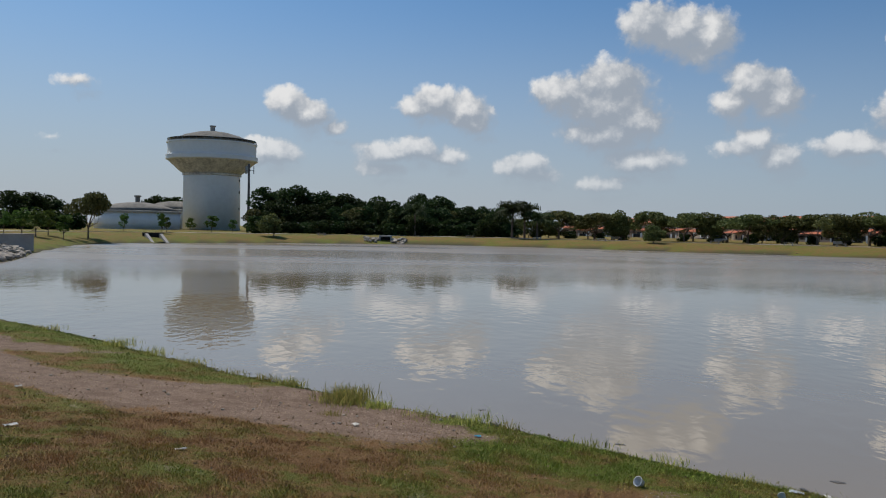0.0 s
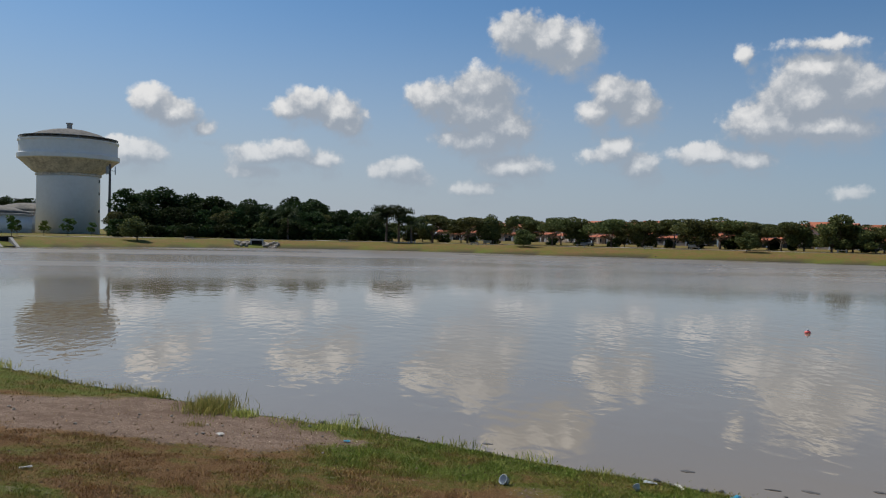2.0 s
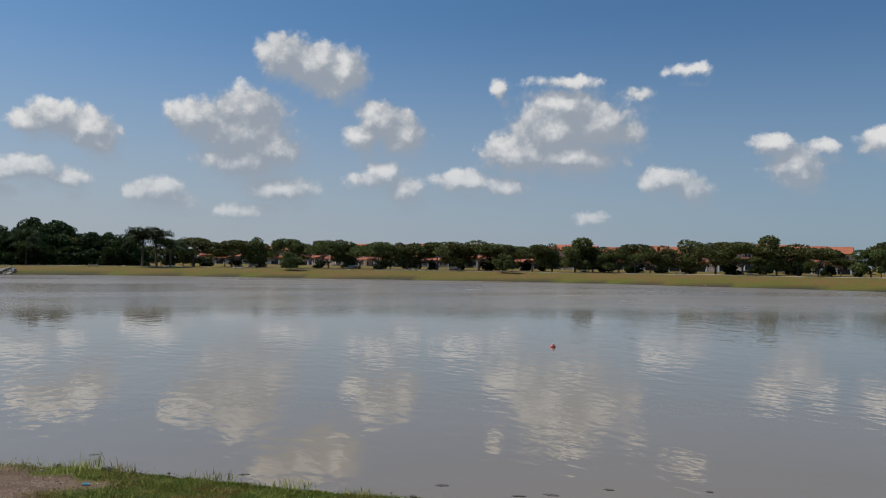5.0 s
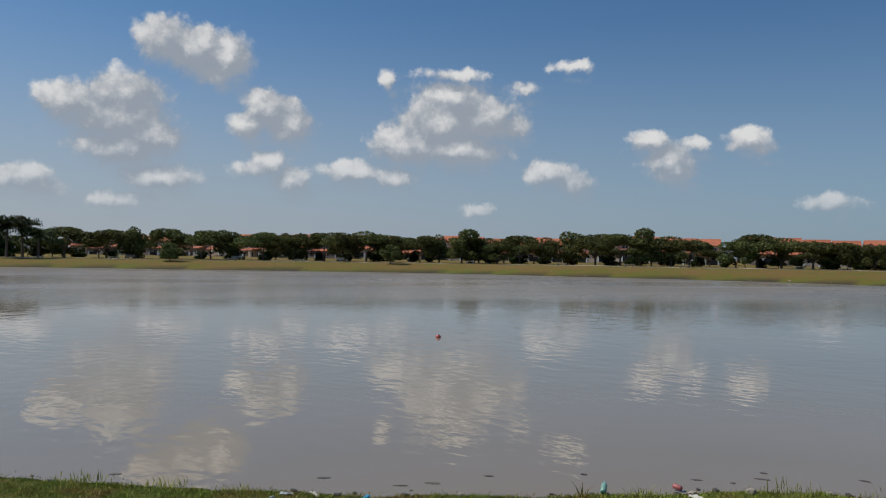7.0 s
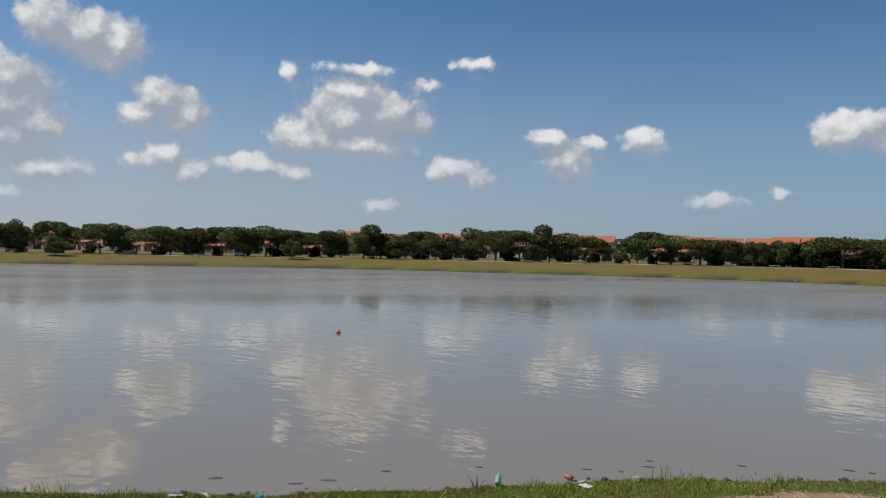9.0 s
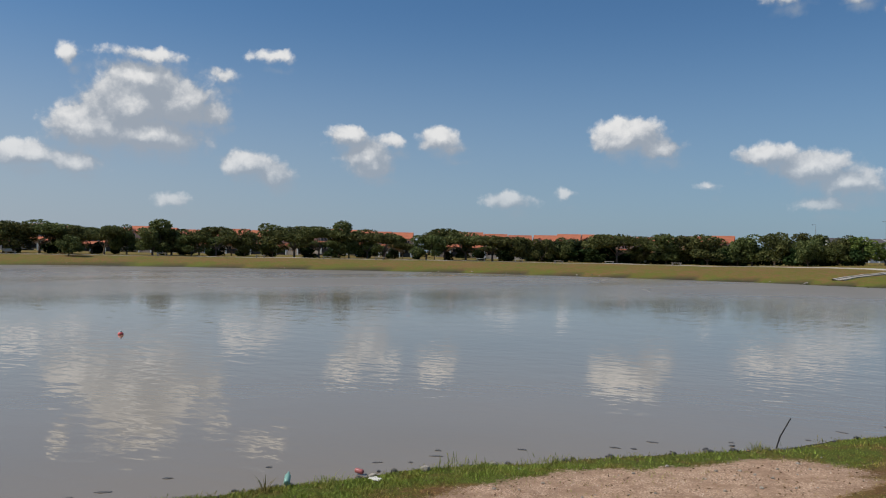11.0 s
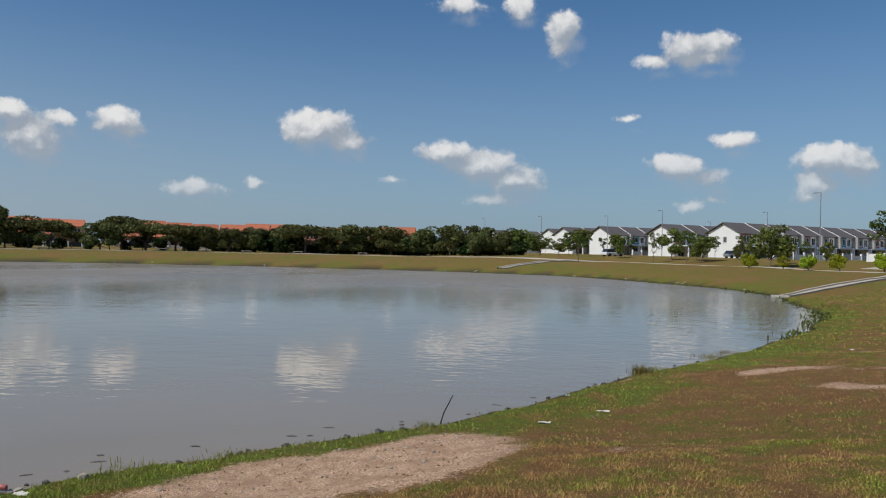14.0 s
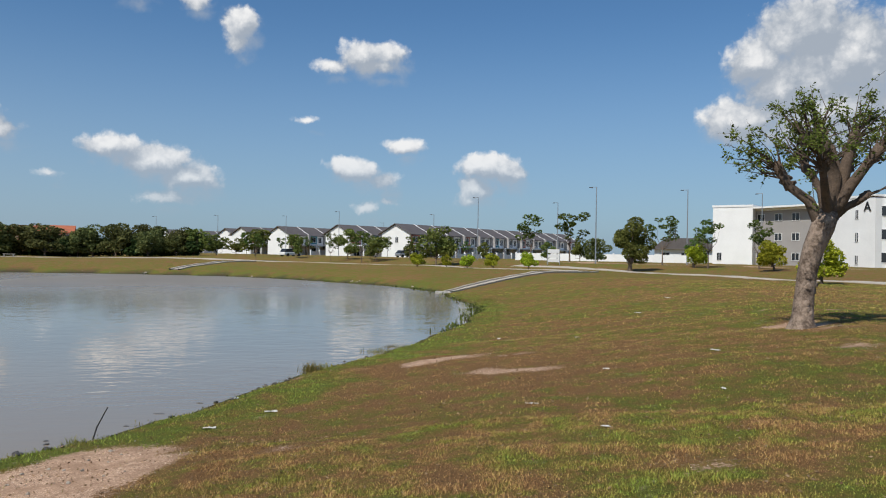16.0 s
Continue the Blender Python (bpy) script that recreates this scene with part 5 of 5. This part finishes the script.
def blade_material(name, base):
    m = bpy.data.materials.new(name)
    m.use_nodes = True
    t = m.node_tree
    b = t.nodes["Principled BSDF"]
    cov_in = node(t, "ShaderNodeAttribute")
    cov_in.attribute_name = "cover"
    g = node(t, "ShaderNodeSeparateColor", {0: cov_in.outputs["Color"]}).outputs[1]
    col, sp, pt = turf_colour(t, g, node(t, "ShaderNodeTexCoord").outputs["Object"])
    rnd = node(t, "ShaderNodeNewGeometry").outputs["Random Per Island"]
    hsv = node(t, "ShaderNodeHueSaturation", {"Value": math_node(t, "MULTIPLY_ADD", rnd, 1.25, base), "Hue": math_node(t, "MULTIPLY_ADD", rnd, 0.03, 0.485), "Color": col})
    t.links.new(hsv.outputs[0], b.inputs["Base Color"])
    b.inputs["Roughness"].default_value, b.inputs["Specular IOR Level"].default_value = 0.7, 0.25
    return m


def blades(count, rmin, rmax, az0, az1, tall, wide, seed):
    rng = np.random.default_rng(seed)
    r = np.sqrt(rng.uniform(rmin ** 2, rmax ** 2, count))
    a = np.radians(rng.uniform(az0, az1, count))
    x, y = r * np.sin(a), r * np.cos(a)
    d, dirt, green = masks(x, y)
    sparse = rng.uniform(0, 1, count)
    keep = (d > 0.12) & ((dirt < 0.1 + sparse * 0.55) | (rng.uniform(0, 1, count) > 0.975)) & (sparse < 0.35 + 0.6 * green + 0.45 * step01(wave_noise(x, y, 7.0, 15), -0.6, 0.5))
    x, y, d, green = x[keep], y[keep], d[keep], green[keep]
    n = len(x)
    z = ground_z(x, y, d) - 0.004
    lush = 1 + 0.05 * (1 - step01(d, 0.2, 1.6))
    clump_h = 0.55 + 0.75 * step01(wave_noise(x, y, 7.0, 15) + 0.6 * wave_noise(x, y, 2.3, 16), -0.8, 0.9)
    h = tall * clump_h * rng.uniform(0.5, 1.5, n) * (0.7 + 0.5 * green) * lush
    turn = rng.uniform(0, 2 * np.pi, n)
    tilt = rng.normal(0, 0.5, (n, 2)) * h[:, None]
    w = wide * rng.uniform(0.6, 1.3, n)
    dx, dy = np.cos(turn) * w / 2, np.sin(turn) * w / 2
    tri = np.stack([np.stack([x - dx, y - dy, z], 1), np.stack([x + dx, y + dy, z], 1), np.stack([x + tilt[:, 0], y + tilt[:, 1], z + h], 1)], 1)
    me = bpy.data.meshes.new("grass")
    me.from_pydata(tri.reshape(-1, 3).tolist(), [], np.arange(n * 3).reshape(n, 3).tolist())
    attr = me.color_attributes.new("cover", "FLOAT_COLOR", "POINT")
    attr.data.foreach_set("color", np.repeat(np.stack([0 * green, green, 0 * green, 1 + 0 * green], 1), 3, 0).ravel())
    return me


BLADE = blade_material("grass_blades", 0.85)
for me in (blades(520000, 3.8, 11.5, -33, 132, 0.030, 0.0095, 1), blades(310000, 11.5, 26, -33, 132, 0.030, 0.015, 2), blades(90000, 26, 62, 85, 132, 0.035, 0.045, 3)):
    tagged(mesh_part("grass", me, BLADE), "short mown turf, part green and part scorched brown", "grass", kind="stuff")


def crumbs(count, rmin, rmax, big, seed, on_dirt):
    """Dry leaf bits, straw and clods strewn over the ground."""
    rng = np.random.default_rng(seed)
    r = np.sqrt(rng.uniform(rmin ** 2, rmax ** 2, count))
    a = np.radians(rng.uniform(-33, 132, count))
    x, y = r * np.sin(a), r * np.cos(a)
    d, dirt, green = masks(x, y)
    keep = (d > 0.1) & ((dirt > 0.4) if on_dirt else (rng.uniform(0, 1, count) < 0.45 - 0.4 * green + 0.3 * (dirt > 0.1)))
    x, y, d = x[keep], y[keep], d[keep]
    c = np.stack([x, y, ground_z(x, y, d) + big * (0.12 if on_dirt else 0.7)], 1)
    return quads_mesh("crumbs", leaf_quads(c, big, rng, 0.55 if not on_dirt else 0.1, 1.9 if not on_dirt else 1.0))


STRAW = leaf_material("straw_bits", (0.15, 0.09, 0.045), (0.36, 0.26, 0.145), 0.1)
CLODS = leaf_material("earth_crumbs", (0.22, 0.145, 0.10), (0.72, 0.58, 0.46), 0.0)
for me in (crumbs(12000, 3.8, 12, 0.02, 41, False), crumbs(9000, 12, 26, 0.028, 42, False)):
    tagged(mesh_part("straw", me, STRAW), "bits of dry straw and leaf strewn on the turf", "straw", kind="stuff")
tagged(mesh_part("earth_crumbs", crumbs(30000, 6, 22, 0.02, 43, True), CLODS), "small stones and crumbs of bare earth", "earth", kind="stuff")
WEED = leaf_material("weed_blades", (0.17, 0.19, 0.04), (0.42, 0.36, 0.12), 0.55)


def tuft_shape(rng, height, spread, count, verts, faces, x=0.0, y=0.0, z=0.0):
    """Thin bent blades and stalks."""
    for k in range(count):
        a = rng.uniform(0, 2 * np.pi)
        out = np.array([math.cos(a), math.sin(a), 0])
        base = np.array([x + rng.normal(0, spread * 0.3), y + rng.normal(0, spread * 0.22), z])
        h = height * rng.uniform(0.25, 1.1)
        lean = rng.uniform(0.2, 1.1) * h
        side = np.array([-out[1], out[0], 0]) * rng.uniform(0.003, 0.008) * (0.7 + height)
        mid = base + out * lean * 0.35 + [0, 0, h * 0.65]
        tip = base + out * lean + [0, 0, h]
        i = len(verts)
        verts += [tuple(base - side), tuple(base + side), tuple(mid + side * 0.8), tuple(mid - side * 0.8), tuple(tip)]
        faces += [(i, i + 1, i + 2, i + 3), (i + 3, i + 2, i + 4)]


def tuft(name, x, y, height, spread, count, seed, label):
    verts, faces = [], []
    tuft_shape(np.random.default_rng(seed), height * 0.72, spread, count * 2, verts, faces)
    ob = mesh_part(name, raw_mesh(name, verts, faces), WEED)
    ob.matrix_world = pose(x, y, gz((x, y)) - 0.02, 0, 0, seed * 40)
    return tagged(ob, label, "weeds", "weeds on the waterline", "stuff")


for k, (x, y, h, s, c) in enumerate(((-1.55, 13.35, 0.33, 0.95, 700), (-1.0, 12.9, 0.2, 0.5, 200), (-2.75, 14.7, 0.24, 0.45, 220), (-3.3, 15.1, 0.22, 0.5, 90), (-7.7, 19.0, 0.3, 0.8, 170), (-6.4, 17.8, 0.28, 0.7, 100),
                                    (-5.2, 16.7, 0.2, 0.8, 90), (-4.2, 15.9, 0.2, 0.7, 80), (0.45, 11.9, 0.24, 0.8, 130), (0.95, 11.55, 0.2, 0.5, 80), (-0.2, 12.3, 0.16, 0.7, 80), (-10.5, 21.4, 0.25, 0.8, 90),
                                    (-1.6, 11.9, 0.14, 0.3, 50), (2.0, 10.7, 0.16, 0.7, 100), (2.9, 10.1, 0.18, 0.6, 80), (3.7, 9.5, 0.14, 0.5, 70), (7.0, 7.0, 0.3, 0.12, 14), (7.8, 6.7, 0.15, 0.5, 80), (9.4, 5.7, 0.17, 0.9, 120),
                                    (10.4, 4.9, 0.15, 0.8, 110), (13.2, 2.9, 0.2, 0.3, 60), (20.6, -0.6, 0.36, 0.55, 170), (21.6, -0.9, 0.25, 0.5, 70), (25.0, -2.6, 0.25, 0.8, 120), (26.3, -3.1, 0.22, 0.7, 100), (47.0, -10.6, 0.3, 1.6, 160), (50, -11.3, 0.3, 1.8, 140))):
    tuft("weed_tuft", x, y, h, s, c, 200 + k, "yellow-green weeds at the water's edge" if h > 0.2 else "low green weeds at the water's edge")
verts, faces = [], []
rng = np.random.default_rng(31)
for k in range(150):
    i = int(8 + k / 149 * 135)
    x, y = OUTLINE[i] * (1 - rng.uniform(0.1, 0.45) / np.linalg.norm(OUTLINE[i]))
    tuft_shape(rng, rng.uniform(0.02, 0.055), rng.uniform(0.2, 0.5), 60, verts, faces, x, y, gz((x, y)) - 0.01)
tagged(mesh_part("weeds", raw_mesh("weeds", verts, faces), WEED), "low green weeds along the water's edge", "weeds", kind="stuff")
reeds = []
rng = np.random.default_rng(8)
first_far = (len(NEAR_SHORE) + 20) * 8
for k in range(1800):
    i = first_far + int(rng.uniform(-30, 50))
    q = OUTLINE[i % len(OUTLINE)] + rng.normal(0, 0.35, 2)
    h = rng.uniform(0.05, 0.18)
    t = rng.normal(0, 0.12, 2)
    w = rng.normal(0, 0.03, 2)
    b = np.array([q[0], q[1], 0.0])
    reeds.append([b + [w[0], w[1], 0], b - [w[0], w[1], 0], b + [t[0] - w[0] * 0.3, t[1] - w[1] * 0.3, h], b + [t[0] + w[0] * 0.3, t[1] + w[1] * 0.3, h]])
tagged(mesh_part("reeds", quads_mesh("reeds", np.array(reeds)), FRESH_LEAF), "green sedge along the foot of the bank", "sedge", kind="stuff")

# ---- stones, litter and odds along the near waterline ----
for k in range(150):
    i = int(ROCKS.uniform(8, 150))
    x, y = OUTLINE[i] + np.array((ROCKS.gauss(0, 0.22), ROCKS.gauss(0, 0.22)))
    if -0.45 < land(x, y)[0] < 0.3:
        size = ROCKS.uniform(0.018, 0.06)
        tagged(lay_stone(WET, x, y, size, sink=0.1), "small dark wet stone at the waterline", "stone", "stones on the waterline")
for k in range(45):
    az = ROCKS.uniform(16, 99)
    far_r = np.arange(55, 160, 0.4)
    wet_r = far_r[land(far_r * math.sin(radians(az)), far_r * math.cos(radians(az))) < 0]
    q = at(az, float(wet_r[-1]) + ROCKS.uniform(0.1, 1.1))
    tagged(lay_stone(DRY if k % 3 else WET, q.x, q.y, ROCKS.uniform(0.06, 0.2), sink=0.15), "stone along the foot of the far bank", "stone", "stones along the far bank")
for x, y, s in ((9.0, 6.1, 0.12), (8.5, 6.6, 0.09), (9.9, 5.6, 0.1), (5.9, 7.95, 0.1), (0.85, 11.9, 0.12), (1.15, 11.75, 0.08)):
    tagged(lay_stone(DRY, x, y, s * 0.65, sink=0.15), "pale rounded stone on the bank", "stone", "stones on the bank")
for k in range(90):
    line = DIRT[ROCKS.choice((0, 0, 0, 3, 4))]
    j = ROCKS.randrange(len(line) - 1)
    u = ROCKS.random()
    x = line[j][0] + (line[j + 1][0] - line[j][0]) * u + ROCKS.gauss(0, 0.7)
    y = line[j][1] + (line[j + 1][1] - line[j][1]) * u + ROCKS.gauss(0, 0.7)
    tagged(lay_stone(DRY, x, y, ROCKS.uniform(0.012, 0.035), sink=0.25), "pebble on bare earth", "pebble", "pebbles on bare earth")

for x, y, sz in ((13.1, 3.25, 0.13), (12.75, 3.55, 0.12), (13.4, 3.0, 0.1), (12.3, 3.95, 0.09), (11.6, 4.6, 0.1), (19.0, 0.25, 0.12), (18.3, 0.55, 0.1), (8.9, 6.55, 0.11), (5.4, 8.45, 0.1)):
    tagged(lay_stone(WET, x, y, sz * 0.6, sink=0.15), "dark wet stone at the waterline", "stone", "stones on the waterline")
for k in range(18):
    i = int(ROCKS.uniform(30, 110))
    x, y = OUTLINE[i] * (1 + ROCKS.uniform(0.25, 1.1) / np.linalg.norm(OUTLINE[i]))
    slab = new("stone", ROCKS.choice(WET))
    turn = math.degrees(math.atan2(y, x)) + 90
    slab.matrix_world = pose(x, y, 0.0, 0, 0, turn + ROCKS.uniform(-20, 20)) @ Matrix.Diagonal((ROCKS.uniform(0.05, 0.13), ROCKS.uniform(0.03, 0.06), 0.02, 1))
    tagged(slab, "flat dark stone just breaking the water", "stone", "stones on the waterline")

PLASTIC = material("milky_plastic", (0.52, 0.54, 0.54), 0.3, vary=0.05, bump=0)
PAPER = material("pale_paper", (0.66, 0.62, 0.55), 0.9, vary=0.15)
GREEN_PLASTIC = material("green_plastic", (0.22, 0.40, 0.33), 0.35, vary=0.05, bump=0)
BLUE_PLASTIC = material("blue_plastic", (0.05, 0.30, 0.42), 0.5, vary=0.1, bump=0)
RED_PLASTIC = material("red_plastic", (0.42, 0.12, 0.11), 0.4, vary=0.05, bump=0)
FLOAT_RED = material("float_red_plastic", (0.75, 0.13, 0.11), 0.4, vary=0.05, bump=0)
STICK = material("dark_wet_wood", (0.03, 0.025, 0.02), 0.8, vary=0.3)


def cup(x, y, r, h, mat, label):
    """An open food tub that lies on its side."""
    bm = lathe([(r * 0.78, 0), (r, h), (r * 1.08, h), (r * 1.08, h + 0.006), (r * 0.95, h + 0.004), (r * 0.74, 0.01)], 20)
    ob = part("plastic_tub", bm, mat, smooth_faces=True)
    ob.matrix_world = pose(x, y, gz((x, y)) + r * 0.6, 0, 60, ROCKS.uniform(0, 360))
    return tagged(ob, label, "litter", "litter on the bank")


def scrap(x, y, w, l, mat, label):
    """A crumpled flat scrap."""
    bm = bmesh.new()
    bmesh.ops.create_grid(bm, x_segments=4, y_segments=4, size=0.5)
    rr = random.Random(int(x * 100) + int(y * 7))
    for v in bm.verts:
        v.co.x *= w
        v.co.y *= l
        v.co.z = rr.uniform(0.0, 0.3) * min(w, l)
    bmesh.ops.solidify(bm, geom=bm.faces[:], thickness=0.002)
    ob = part("paper_scrap", bm, mat)
    ob.matrix_world = pose(x, y, gz((x, y)) + 0.012, 0, 0, rr.uniform(0, 180))
    return tagged(ob, label, "litter", "litter on the bank")


cup(2.25, 8.75, 0.055, 0.06, PLASTIC, "milky plastic tub lying in the grass")
cup(3.75, 8.6, 0.04, 0.05, PLASTIC, "milky plastic cup lying at the water's edge")
for x, y, w, l, m in ((4.05, 8.95, 0.16, 0.08, PLASTIC), (4.35, 8.8, 0.2, 0.06, PAPER), (4.8, 8.35, 0.16, 0.06, BLUE_PLASTIC), (0.55, 10.9, 0.09, 0.06, BLUE_PLASTIC), (-1.15, 11.15, 0.12, 0.08, PAPER), (-4.6, 8.6, 0.14, 0.06, PAPER),
                      (-2.7, 8.4, 0.12, 0.05, PAPER), (-6.2, 11.8, 0.1, 0.06, PAPER), (13.6, 1.0, 0.2, 0.1, PAPER), (14.6, 0.1, 0.22, 0.08, PAPER), (16.8, 0.9, 0.14, 0.08, PLASTIC), (8.2, 6.3, 0.16, 0.1, PAPER), (12.0, -3.8, 0.2, 0.05, PAPER),
                      (9.5, -4.0, 0.12, 0.06, PAPER), (15.6, -8.6, 0.22, 0.08, PAPER), (14.8, -6.0, 0.12, 0.06, PAPER), (22.4, -8.0, 0.16, 0.06, PAPER), (11.2, -6.4, 0.14, 0.05, PAPER), (30.0, -13.0, 0.3, 0.1, PAPER), (36, -17, 0.3, 0.12, PAPER), (26.0, -6.6, 0.3, 0.1, PAPER)):
    scrap(x, y, w, l, m, "crumpled pale scrap lying on the grass" if m is not BLUE_PLASTIC else "blue plastic scrap on the bank")
bottle = part("plastic_bottle", lathe([(0.03, 0), (0.038, 0.01), (0.038, 0.15), (0.014, 0.2), (0.014, 0.225)], 16), GREEN_PLASTIC, smooth_faces=True)
bottle.matrix_world = pose(7.35, 7.0, gz((7.35, 7.0)) + 0.05, 0, 70, 40)
tagged(bottle, "green plastic bottle washed up on the bank", "bottle", "litter on the bank")
tin = part("drink_can", lathe([(0.028, 0), (0.033, 0.008), (0.033, 0.11), (0.028, 0.118)], 16), RED_PLASTIC, smooth_faces=True)
tin.matrix_world = pose(8.6, 6.85, 0.04, 0, 84, 100)
tagged(tin, "faded red drink can at the waterline", "can", "litter on the bank")
verts, faces = [], []
tube(verts, faces, [V((0, 0, -0.1)), V((0.02, 0, 0.18)), V((0.11, 0.0, 0.50))], [0.012, 0.012, 0.008], 7)
pole = mesh_part("stick", raw_mesh("stick", verts, faces), STICK)
pole.matrix_world = pose(13.85, 2.8, 0.02, 0, 12, -64)
tagged(pole, "thin dark stick stuck into the shallow edge", "stick")
buoy = thing("fishing_float", pose(16.4, 24.55, 0.0) @ Matrix.Scale(0.85, 4), "red and white float drifting on the lake", "float")
part("body", lathe([(0.02, -0.05), (0.09, -0.03), (0.12, 0.03), (0.09, 0.09), (0.02, 0.11)], 16), FLOAT_RED, buoy, smooth_faces=True)
part("cap", lathe([(0.05, 0.1), (0.04, 0.15), (0.01, 0.17)], 12), PLASTIC, buoy, "white cap")
